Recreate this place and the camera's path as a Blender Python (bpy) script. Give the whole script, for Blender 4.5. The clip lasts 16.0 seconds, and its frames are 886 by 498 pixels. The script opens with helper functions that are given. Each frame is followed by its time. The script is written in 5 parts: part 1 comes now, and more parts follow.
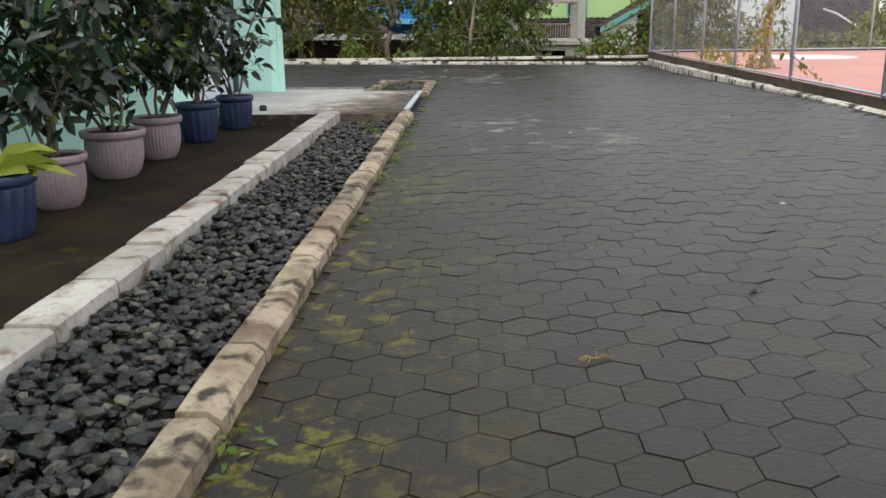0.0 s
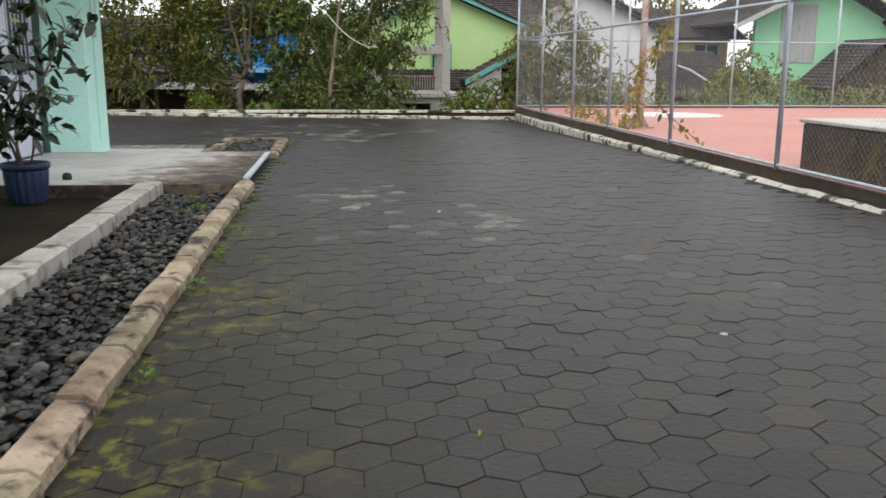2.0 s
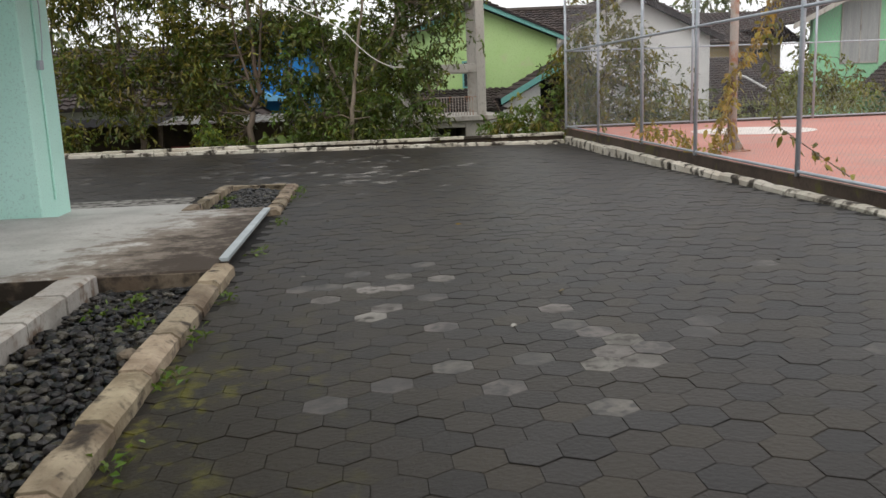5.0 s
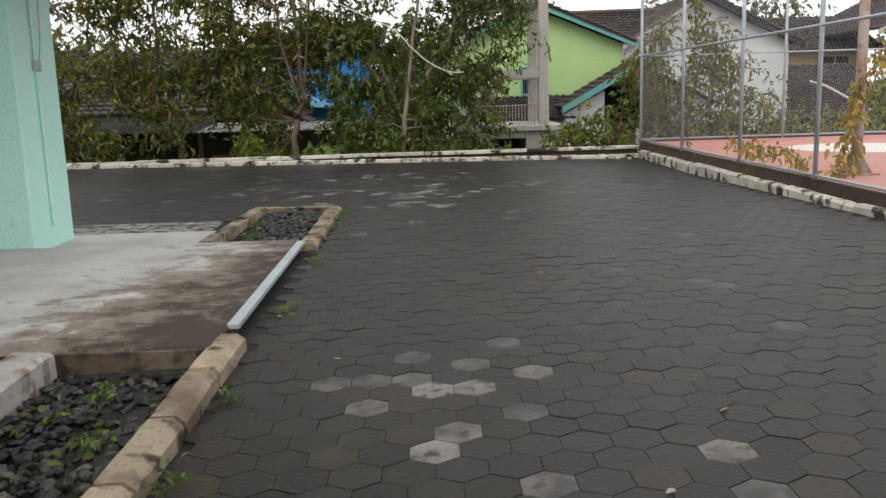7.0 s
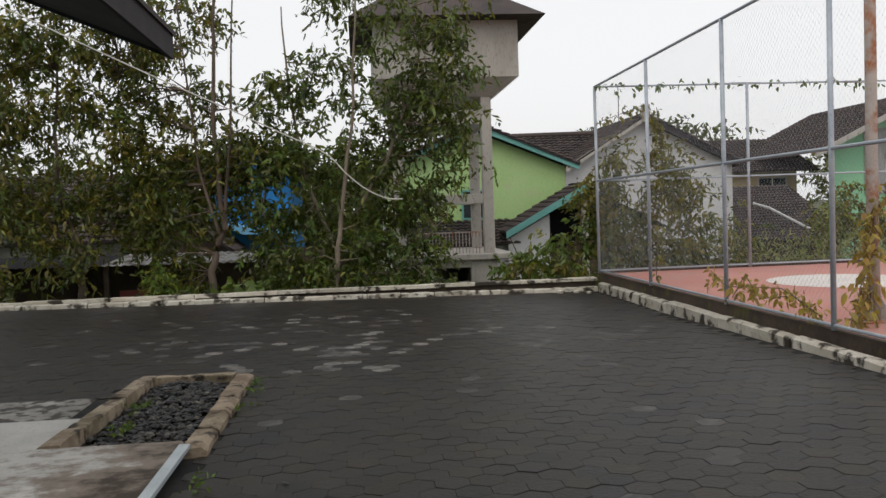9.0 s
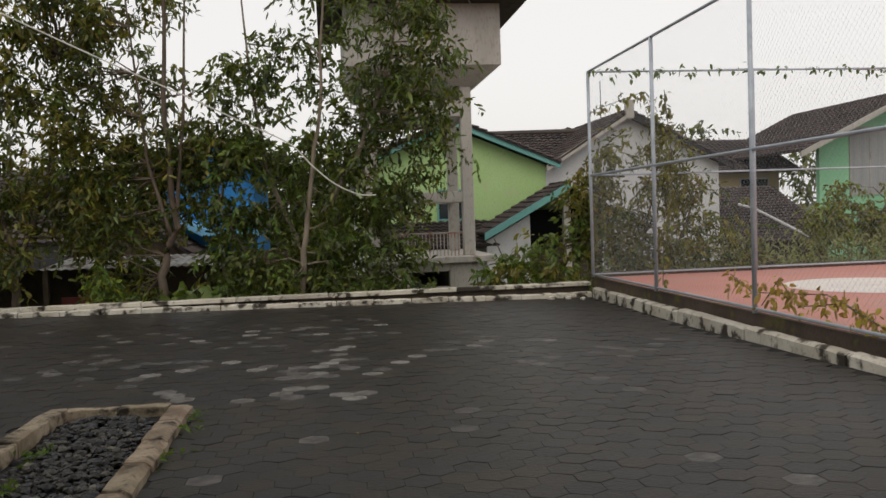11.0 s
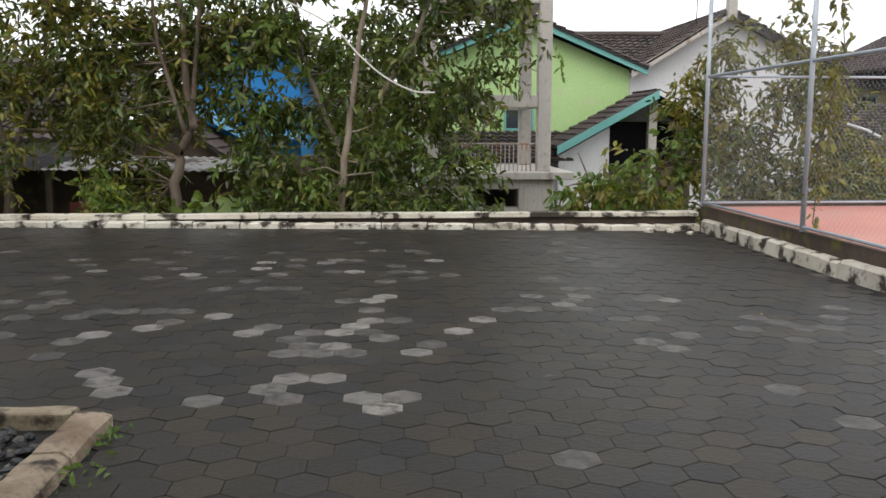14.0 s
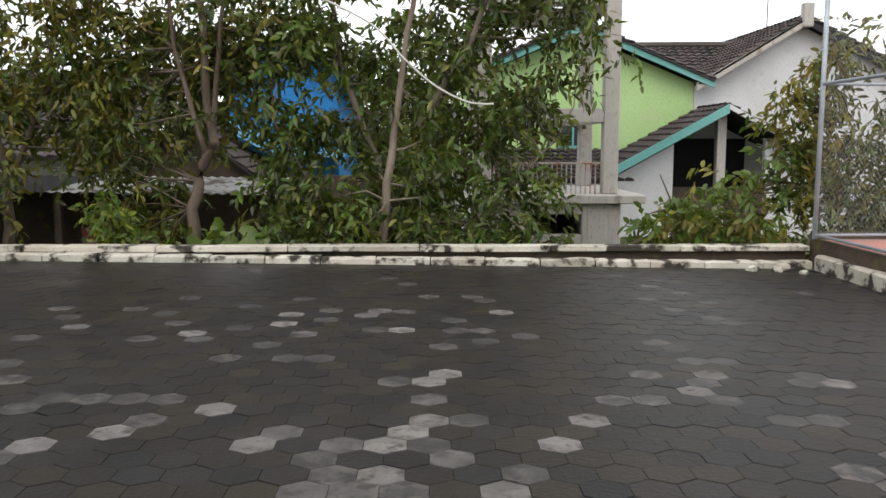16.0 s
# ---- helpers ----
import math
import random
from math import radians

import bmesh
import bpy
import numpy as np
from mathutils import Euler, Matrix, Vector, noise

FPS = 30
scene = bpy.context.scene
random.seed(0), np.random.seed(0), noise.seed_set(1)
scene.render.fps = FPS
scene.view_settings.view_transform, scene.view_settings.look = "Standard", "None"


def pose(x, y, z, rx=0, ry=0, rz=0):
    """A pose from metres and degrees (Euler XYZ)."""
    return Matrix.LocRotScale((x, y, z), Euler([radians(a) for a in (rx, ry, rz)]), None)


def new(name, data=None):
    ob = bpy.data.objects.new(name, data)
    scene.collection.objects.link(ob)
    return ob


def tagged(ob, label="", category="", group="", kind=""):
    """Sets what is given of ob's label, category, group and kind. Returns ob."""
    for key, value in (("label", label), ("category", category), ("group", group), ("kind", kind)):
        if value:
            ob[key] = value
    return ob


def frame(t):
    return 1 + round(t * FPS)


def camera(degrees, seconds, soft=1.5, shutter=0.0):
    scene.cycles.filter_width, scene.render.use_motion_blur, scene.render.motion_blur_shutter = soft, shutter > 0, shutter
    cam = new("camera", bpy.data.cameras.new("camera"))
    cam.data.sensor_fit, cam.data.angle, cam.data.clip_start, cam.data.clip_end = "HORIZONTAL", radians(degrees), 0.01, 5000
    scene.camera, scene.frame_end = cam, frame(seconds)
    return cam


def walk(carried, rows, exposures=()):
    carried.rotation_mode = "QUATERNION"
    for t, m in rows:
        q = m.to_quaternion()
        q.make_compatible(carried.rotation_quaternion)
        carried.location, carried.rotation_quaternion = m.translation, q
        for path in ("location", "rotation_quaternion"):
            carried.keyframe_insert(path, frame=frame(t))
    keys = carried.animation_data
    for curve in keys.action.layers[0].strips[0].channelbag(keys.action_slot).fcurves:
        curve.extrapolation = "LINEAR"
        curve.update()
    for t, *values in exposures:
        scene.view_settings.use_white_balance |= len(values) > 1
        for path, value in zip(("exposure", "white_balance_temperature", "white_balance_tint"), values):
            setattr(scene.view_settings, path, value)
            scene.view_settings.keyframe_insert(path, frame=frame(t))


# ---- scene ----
# ---- camera and walk ----
cam = camera(55.0, 16.0, soft=1.5, shutter=0.25)
ROWS = [
    (0, 0.000, 0.000, 1.181, 2.19, -15.18, 0.73),
    (0.5, -0.036, 0.273, 1.212, 3.11, -14.17, 1.27),
    (1, 0.042, 0.723, 1.230, 1.69, -13.64, 2.44),
    (1.5, 0.075, 1.146, 1.218, -0.69, -12.81, 0.53),
    (2, 0.151, 1.624, 1.254, -6.61, -12.12, -0.37),
    (2.5, 0.237, 2.054, 1.282, -7.46, -10.78, -0.76),
    (3, 0.223, 2.488, 1.291, -7.69, -10.35, -0.71),
    (3.2, 0.221, 2.653, 1.293, -7.98, -10.61, -0.21),
    (5.3, 0.275, 4.868, 1.284, -3.95, -10.90, 2.42),
    (5.5, 0.253, 5.062, 1.277, -3.08, -10.93, 2.31),
    (6, 0.240, 5.494, 1.275, -1.49, -11.23, 2.42),
    (6.5, 0.247, 5.911, 1.300, 0.54, -10.93, 2.32),
    (7, 0.200, 6.338, 1.312, -1.46, -10.37, 1.72),
    (7.5, 0.216, 6.845, 1.281, -2.14, -11.01, 2.38),
    (8, 0.205, 7.277, 1.300, -1.13, -10.37, 1.21),
    (8.5, 0.211, 7.788, 1.425, -4.33, -7.30, 0.57),
    (8.7, 0.224, 8.024, 1.475, -5.01, -2.97, 1.48),
    (10.8, 0.260, 9.771, 1.388, -8.05, -1.82, 1.85),
    (11, 0.258, 9.906, 1.370, -7.73, -2.36, 2.00),
    (11.5, 0.325, 10.349, 1.339, -5.55, -4.34, 1.55),
    (12, 0.361, 10.819, 1.304, -4.60, -6.36, 0.24),
    (12.5, 0.410, 11.255, 1.289, -5.90, -6.94, 0.67),
    (13, 0.466, 11.691, 1.296, -4.98, -7.14, 0.48),
    (13.5, 0.448, 12.161, 1.289, -4.66, -7.86, 0.10),
    (14, 0.445, 12.604, 1.288, -3.67, -8.26, -0.06),
    (14.5, 0.418, 13.024, 1.283, -1.13, -7.72, -0.33),
    (15, 0.391, 13.490, 1.292, -0.02, -7.51, 0.12),
    (15.5, 0.396, 13.914, 1.293, -0.53, -7.06, -0.10),
    (16, 0.305, 14.368, 1.287, -1.11, -7.13, -0.07),
]
EXPOSURES = [(0, 0.62, 6600, 10), (1.5, 0.58, 6600, 10), (3, 0.22, 6650, 11), (5.5, 0.12, 6850, 11), (6.5, 0.26, 6850, 11), (8, 0.24, 6650, 11), (8.5, 0.36, 6650, 11), (8.7, -0.3, 6700, 11), (10.8, -0.38, 7100, 12), (11.5, -0.3, 7000, 12), (12.5, 0.06, 6750, 10), (14.5, 0.48, 6650, 11), (16, 0.46, 6650, 11)]
walk(cam, [(t, pose(x, y, z, 90 + p, r, yaw)) for t, x, y, z, yaw, p, r in ROWS], EXPOSURES)

# ---- sky and sun: bright overcast ----
SUN_EL, SUN_AZ = 52, 200
world = bpy.data.worlds.new("sky")
scene.world = world
world.use_nodes = True
wn = world.node_tree.nodes
wl = world.node_tree.links
sky = wn.new("ShaderNodeTexSky")
sky.sky_type, sky.sun_disc = "NISHITA", False
sky.sun_elevation, sky.sun_rotation = radians(SUN_EL), radians(SUN_AZ)
sky.dust_density, sky.air_density = 4.0, 1.2
pale = wn.new("ShaderNodeHueSaturation")
pale.inputs["Saturation"].default_value = 0.28
wl.new(sky.outputs["Color"], pale.inputs["Color"])
veil = wn.new("ShaderNodeMix")  # cloud cover
veil.data_type = "RGBA"
veil.inputs[0].default_value = 0.65
veil.inputs[7].default_value = (9.4, 9.78, 10.3, 1)
wl.new(pale.outputs["Color"], veil.inputs[6])
wl.new(veil.outputs[2], wn["Background"].inputs["Color"])
wn["Background"].inputs["Strength"].default_value = 0.15
sun = new("sun", bpy.data.lights.new("sun", "SUN"))
sun.data.energy, sun.data.angle, sun.data.color = 0.4, radians(45), (1.0, 0.96, 0.9)
sun.matrix_world = pose(0, 0, 30, 90 - SUN_EL, 0, 180 - SUN_AZ)


# ---- materials ----
def node(tree, kind, **values):
    n = tree.nodes.new("ShaderNode" + kind)
    for key, value in values.items():
        n.inputs[key.replace("_", " ")].default_value = value
    return n


def mixed(tree, a, b, fac, blend="MIX"):
    n = tree.nodes.new("ShaderNodeMix")
    n.data_type, n.blend_type = "RGBA", blend
    for slot, value in ((6, a), (7, b), (0, fac)):
        if isinstance(value, (tuple, list)):
            n.inputs[slot].default_value = (*value, 1) if len(value) == 3 else value
        elif isinstance(value, (int, float)):
            n.inputs[slot].default_value = value
        else:
            tree.links.new(value, n.inputs[slot])
    return n.outputs[2]


def ramp(tree, value, lo, hi):
    n = tree.nodes.new("ShaderNodeMapRange")
    n.interpolation_type = "SMOOTHSTEP"
    n.inputs["From Min"].default_value, n.inputs["From Max"].default_value = lo, hi
    tree.links.new(value, n.inputs["Value"])
    return n.outputs["Result"]


def noise_out(tree, scale, detail=5, where=None, rough=0.6):
    n = node(tree, "TexNoise", Scale=scale, Detail=detail, Roughness=rough)
    if where is not None:
        tree.links.new(where, n.inputs["Vector"])
    return n.outputs["Fac"]


def surface(name, c1, c2, dirt=None, scale=(3, 40), rough=0.7, bump=0.3, dirt_at=(0.55, 0.72), metal=0.0, random=None, vary=0.25,
            moss=None, spec=0.4, stretch=None, tone=None, tone_pow=1.0):
    """A material of two base colours, two scales of noise, an optional stain and moss, and relief."""
    m = bpy.data.materials.new(name)
    m.use_nodes = True
    t = m.node_tree
    b = t.nodes["Principled BSDF"]
    pos = t.nodes.new("ShaderNodeNewGeometry").outputs["Position"]
    if stretch:
        s = t.nodes.new("ShaderNodeVectorMath")
        s.operation = "MULTIPLY"
        s.inputs[1].default_value = stretch
        t.links.new(pos, s.inputs[0])
        pos = s.outputs[0]
    big, fine = noise_out(t, scale[0], 4, pos), noise_out(t, scale[1], 6, pos)
    col = mixed(t, c1, c2, ramp(t, big, 0.3, 0.7))
    col = mixed(t, col, tuple(x * 0.55 for x in c1), ramp(t, fine, 0.5, 0.85))
    if random:
        if random == "object":
            r = t.nodes.new("ShaderNodeObjectInfo").outputs["Random"]
        else:
            r = t.nodes.new("ShaderNodeNewGeometry").outputs["Random Per Island"]
        hs = t.nodes.new("ShaderNodeHueSaturation")
        mr = t.nodes.new("ShaderNodeMapRange")
        mr.inputs["To Min"].default_value, mr.inputs["To Max"].default_value = 1 - vary, 1 + vary
        t.links.new(r, mr.inputs["Value"])
        t.links.new(mr.outputs["Result"], hs.inputs["Value"])
        hue = t.nodes.new("ShaderNodeMapRange")
        hue.inputs["To Min"].default_value, hue.inputs["To Max"].default_value = 0.5 - vary * 0.06, 0.5 + vary * 0.06
        tw = t.nodes.new("ShaderNodeMath")
        tw.operation = "FRACT"
        tm = t.nodes.new("ShaderNodeMath")
        tm.operation = "MULTIPLY"
        tm.inputs[1].default_value = 7.31
        t.links.new(r, tm.inputs[0])
        t.links.new(tm.outputs[0], tw.inputs[0])
        t.links.new(tw.outputs[0], hue.inputs["Value"])
        t.links.new(hue.outputs["Result"], hs.inputs["Hue"])
        if tone:
            power = t.nodes.new("ShaderNodeMath")
            power.operation = "POWER"
            power.inputs[1].default_value = tone_pow
            t.links.new(tw.outputs[0], power.inputs[0])
            col = mixed(t, col, tone, power.outputs[0])
        t.links.new(col, hs.inputs["Color"])
        col = hs.outputs["Color"]
    if dirt:
        col = mixed(t, col, dirt, ramp(t, noise_out(t, scale[0] * 2.3, 5, pos, 0.58), *dirt_at))
    if moss:
        col = moss(t, col)
    t.links.new(col, b.inputs["Base Color"])
    b.inputs["Roughness"].default_value, b.inputs["Metallic"].default_value = rough, metal
    b.inputs["Specular IOR Level"].default_value = spec
    if bump:
        bp = node(t, "Bump", Strength=bump, Distance=0.01)
        t.links.new(fine, bp.inputs["Height"])
        t.links.new(bp.outputs["Normal"], b.inputs["Normal"])
    return m


def mossy(t, col):
    """Yellow-green moss in patches along the foot of the brown kerb, and brown algae further out."""
    p = t.nodes.new("ShaderNodeNewGeometry").outputs["Position"]
    xyz = t.nodes.new("ShaderNodeSeparateXYZ")
    t.links.new(p, xyz.inputs[0])
    near = ramp(t, xyz.outputs["X"], 0.45, -0.75)
    before = ramp(t, xyz.outputs["Y"], 10.5, 7.0)
    patch = ramp(t, noise_out(t, 9.0, 7, p, 0.7), 0.5, 0.61)
    clumps = ramp(t, noise_out(t, 1.1, 3, p), 0.36, 0.56)

    def times(a, b):
        n = t.nodes.new("ShaderNodeMath")
        n.operation = "MULTIPLY"
        t.links.new(a, n.inputs[0])
        if isinstance(b, float):
            n.inputs[1].default_value = b
        else:
            t.links.new(b, n.inputs[1])
        return n.outputs[0]

    film = times(times(ramp(t, xyz.outputs["X"], 1.1, -0.5), before), 0.85)
    col = mixed(t, col, (0.0115, 0.0078, 0.0022), film)
    return mixed(t, col, (0.088, 0.082, 0.006), times(times(times(near, before), patch), clumps))


def slab_stain(t, col):
    """Damp brown-black algae towards the open edge of the concrete slab."""
    p = t.nodes.new("ShaderNodeNewGeometry").outputs["Position"]
    xyz = t.nodes.new("ShaderNodeSeparateXYZ")
    t.links.new(p, xyz.inputs[0])
    s = t.nodes.new("ShaderNodeVectorMath")
    s.operation = "MULTIPLY"
    s.inputs[1].default_value = (1.2, 1.5, 1)
    t.links.new(p, s.inputs[0])
    n = t.nodes.new("ShaderNodeMath")
    n.operation = "MULTIPLY_ADD"
    n.inputs[1].default_value, n.inputs[2].default_value = 3.1, -1.6
    t.links.new(noise_out(t, 1.9, 9, s.outputs[0], 0.72), n.inputs[0])
    a = t.nodes.new("ShaderNodeMath")
    a.operation = "ADD"
    t.links.new(n.outputs[0], a.inputs[1])
    k = t.nodes.new("ShaderNodeMath")
    k.operation = "MULTIPLY_ADD"
    k.inputs[1].default_value, k.inputs[2].default_value = -0.22, 1.86
    t.links.new(xyz.outputs["Y"], k.inputs[0])
    k2 = t.nodes.new("ShaderNodeMath")
    k2.operation = "ADD"
    t.links.new(xyz.outputs["X"], k2.inputs[0])
    t.links.new(k.outputs[0], k2.inputs[1])
    blot = t.nodes.new("ShaderNodeMath")
    blot.operation = "MULTIPLY_ADD"
    blot.inputs[1].default_value = 1.5
    t.links.new(noise_out(t, 5.5, 8, s.outputs[0], 0.7), blot.inputs[0])
    t.links.new(k2.outputs[0], blot.inputs[2])
    t.links.new(blot.outputs[0], a.inputs[0])
    col = mixed(t, col, (0.2, 0.165, 0.135), ramp(t, a.outputs[0], -2.3, -1.7))
    return mixed(t, col, (0.048, 0.035, 0.026), ramp(t, a.outputs[0], -1.7, -1.05))


PAVER = dict(c1=(0.0102, 0.0098, 0.0096), c2=(0.0185, 0.0168, 0.0153), scale=(0.7, 45), rough=0.46, bump=0.6, moss=mossy, spec=0.25, tone=(0.021, 0.015, 0.0098))
M_PAVER = surface("concrete_paver", random="object", vary=0.3, **PAVER)
M_PAVERS = surface("concrete_pavers", random="island", vary=0.3, **PAVER)
M_PALE = surface("dry_pale_paver", (0.085, 0.078, 0.07), (0.15, 0.139, 0.127), scale=(6, 50), rough=0.8, dirt=(0.04, 0.035, 0.03), dirt_at=(0.5, 0.68), random="island", vary=0.35)
M_DIM = surface("half_dry_paver", (0.03, 0.027, 0.0245), (0.085, 0.075, 0.066), scale=(7, 50), rough=0.55, dirt=(0.026, 0.024, 0.022), dirt_at=(0.46, 0.62), random="island", vary=0.35)
M_BED = surface("joint_sand", (0.012, 0.011, 0.0098), (0.021, 0.0185, 0.016), dirt=(0.003, 0.0028, 0.0025), dirt_at=(0.5, 0.6), scale=(1.3, 60), rough=0.95, moss=mossy)
M_KERB = surface("weathered_kerb", (0.13, 0.09, 0.056), (0.35, 0.285, 0.2), dirt=(0.028, 0.019, 0.012), scale=(2.6, 40), rough=0.85, bump=1.0,
                 dirt_at=(0.51, 0.66), random="object", vary=0.2)
M_WHITE_KERB = surface("painted_kerb", (0.27, 0.248, 0.22), (0.4, 0.375, 0.34), dirt=(0.13, 0.085, 0.055), scale=(2.4, 30), rough=0.8, bump=0.6,
                       dirt_at=(0.5, 0.68), random="object", vary=0.08)
M_FAR_KERB = surface("cream_kerb", (0.40, 0.36, 0.29), (0.53, 0.5, 0.43), dirt=(0.035, 0.028, 0.02), scale=(1.8, 30), rough=0.85, bump=0.6,
                     dirt_at=(0.49, 0.6), random="object", vary=0.15)
M_GRAVEL = surface("dark_gravel", (0.0032, 0.0034, 0.0046), (0.0135, 0.0132, 0.0152), scale=(14, 45), rough=0.36, bump=0.3, random="island", vary=0.95, spec=0.26, tone=(0.07, 0.057, 0.048), tone_pow=3.5,
                   dirt=(0.022, 0.018, 0.006), dirt_at=(0.54, 0.66))
M_SOIL = surface("damp_soil", (0.011, 0.0078, 0.0048), (0.022, 0.0155, 0.009), dirt=(0.035, 0.038, 0.006), scale=(1.6, 30), rough=0.9, dirt_at=(0.58, 0.75), spec=0.1)
M_SLAB = surface("porch_concrete", (0.4, 0.385, 0.36), (0.53, 0.51, 0.48), scale=(1.5, 40), rough=0.7, bump=0.2, moss=slab_stain, spec=0.2)
M_APRON = surface("rough_cement", (0.2, 0.185, 0.165), (0.36, 0.34, 0.31), dirt=(0.05, 0.043, 0.036), scale=(3.5, 35), rough=0.85, bump=0.8, dirt_at=(0.46, 0.58))
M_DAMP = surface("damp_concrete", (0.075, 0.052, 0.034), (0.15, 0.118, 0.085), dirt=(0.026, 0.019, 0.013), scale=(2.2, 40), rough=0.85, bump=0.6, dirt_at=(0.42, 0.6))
M_MINT = surface("mint_paint", (0.51, 0.83, 0.73), (0.55, 0.86, 0.76), dirt=(0.43, 0.71, 0.62), scale=(0.9, 50), rough=0.55, bump=0.1, dirt_at=(0.62, 0.85))
M_LILAC = surface("white_door_paint", (0.6, 0.62, 0.72), (0.66, 0.67, 0.76), scale=(1, 40), rough=0.5, bump=0.05)
M_CONC = surface("old_concrete", (0.38, 0.36, 0.32), (0.5, 0.47, 0.43), dirt=(0.2, 0.15, 0.11), scale=(1.3, 25), rough=0.85, bump=0.4, dirt_at=(0.56, 0.75),
                 stretch=(1, 1, 0.35))
# near-black colour standing in for the shade inside the far porch
M_PORCH_SHADE = surface("painted_porch_shade", (0.008, 0.008, 0.01), (0.014, 0.013, 0.014), rough=0.9, bump=0)
M_COURT = surface("court_paint", (0.46, 0.19, 0.155), (0.52, 0.235, 0.19), dirt=(0.4, 0.23, 0.19), scale=(0.5, 30), rough=0.75, bump=0.15, dirt_at=(0.5, 0.7))
M_LINE = surface("court_line", (0.62, 0.56, 0.53), (0.7, 0.65, 0.6), scale=(3, 30), rough=0.7, bump=0.1)
M_STEEL = surface("galvanised_steel", (0.36, 0.4, 0.45), (0.46, 0.5, 0.55), dirt=(0.2, 0.15, 0.1), scale=(5, 60), rough=0.5, bump=0.1, metal=0.35, dirt_at=(0.68, 0.82))
M_RUST = surface("rusty_steel", (0.34, 0.29, 0.26), (0.42, 0.37, 0.33), dirt=(0.3, 0.11, 0.045), scale=(1.3, 40), rough=0.8, bump=0.4, dirt_at=(0.5, 0.65))
M_WIRE = surface("fence_wire", (0.34, 0.36, 0.38), (0.42, 0.44, 0.46), rough=0.6, bump=0, metal=0.3)
M_ALU = surface("bright_metal_trim", (0.42, 0.47, 0.49), (0.52, 0.57, 0.59), scale=(4, 60), rough=0.45, metal=0.4, bump=0.05)
M_BLUE_POT = surface("blue_plastic", (0.014, 0.022, 0.055), (0.022, 0.034, 0.08), dirt=(0.07, 0.07, 0.08), scale=(4, 30), rough=0.5, bump=0.1, dirt_at=(0.66, 0.85))
M_MAUVE_POT = surface("mauve_plastic", (0.2, 0.15, 0.16), (0.26, 0.2, 0.21), dirt=(0.12, 0.1, 0.09), scale=(4, 30), rough=0.6, bump=0.1, dirt_at=(0.62, 0.85))
M_BARK = surface("bark", (0.075, 0.052, 0.036), (0.13, 0.1, 0.075), scale=(6, 50), rough=0.9, bump=0.9, stretch=(1, 1, 0.25))
M_PALE_BARK = surface("pale_bark", (0.16, 0.125, 0.09), (0.23, 0.19, 0.145), scale=(6, 50), rough=0.9, bump=0.7, stretch=(1, 1, 0.25))
M_TILE = surface("clay_roof_tile", (0.046, 0.037, 0.035), (0.078, 0.06, 0.054), dirt=(0.03, 0.028, 0.03), scale=(0.7, 20), rough=0.85, bump=0.4, random="island",
                 vary=0.25)
M_GREEN_WALL = surface("lime_green_wall", (0.4, 0.6, 0.24), (0.46, 0.65, 0.3), dirt=(0.5, 0.55, 0.33), scale=(0.5, 20), rough=0.85, bump=0.1, dirt_at=(0.52, 0.75))
M_WHITE_WALL = surface("grey_white_wall", (0.56, 0.56, 0.56), (0.66, 0.66, 0.66), dirt=(0.4, 0.39, 0.38), scale=(0.6, 20), rough=0.85, bump=0.1, dirt_at=(0.6, 0.8))
M_TEAL = surface("turquoise_fascia", (0.13, 0.36, 0.33), (0.17, 0.42, 0.39), scale=(1, 20), rough=0.7, bump=0.1)
M_BLUE_WALL = surface("bright_blue_wall", (0.02, 0.2, 0.5), (0.028, 0.25, 0.57), scale=(0.8, 20), rough=0.8, bump=0.1)
M_BLUE_TRIM = surface("pale_blue_trim", (0.16, 0.45, 0.7), (0.2, 0.5, 0.75), scale=(0.8, 20), rough=0.7, bump=0.1)
M_SEA_WALL = surface("sea_green_wall", (0.27, 0.6, 0.35), (0.32, 0.66, 0.4), scale=(0.6, 20), rough=0.8, bump=0.1)
M_YELLOW_WALL = surface("ochre_wall", (0.5, 0.38, 0.2), (0.56, 0.44, 0.25), scale=(0.6, 20), rough=0.8, bump=0.1)
M_ORANGE_WALL = surface("terracotta_wall", (0.5, 0.22, 0.13), (0.56, 0.27, 0.16), scale=(0.6, 20), rough=0.8, bump=0.1)
M_TIN = surface("white_tin_sheet", (0.52, 0.52, 0.5), (0.64, 0.63, 0.6), dirt=(0.16, 0.12, 0.09), scale=(1.2, 20), rough=0.6, bump=0.1, dirt_at=(0.44, 0.6))
M_MOSS_WALL = surface("mossy_dark_concrete", (0.045, 0.032, 0.024), (0.085, 0.06, 0.045), dirt=(0.09, 0.085, 0.02), scale=(1.6, 25), rough=0.9, bump=0.6,
                      dirt_at=(0.55, 0.7))
M_RED_WALL = surface("faded_red_board", (0.3, 0.08, 0.07), (0.36, 0.1, 0.09), rough=0.8)
M_BROWN_ROOF = surface("dark_eave_board", (0.02, 0.018, 0.02), (0.035, 0.03, 0.032), rough=0.8)
M_GROUND = surface("earth_and_weeds", (0.05, 0.045, 0.025), (0.07, 0.085, 0.03), dirt=(0.03, 0.025, 0.018), scale=(0.4, 12), rough=0.95, bump=0.6)
M_CABLE = surface("pale_hose", (0.55, 0.52, 0.47), (0.62, 0.6, 0.55), rough=0.6, bump=0)
M_GLASS = surface("dark_window_glass", (0.02, 0.03, 0.035), (0.03, 0.04, 0.045), rough=0.1, bump=0, spec=0.6)
M_CURTAIN = surface("grey_curtain", (0.32, 0.33, 0.33), (0.4, 0.41, 0.4), rough=0.9, stretch=(6, 6, 0.3))
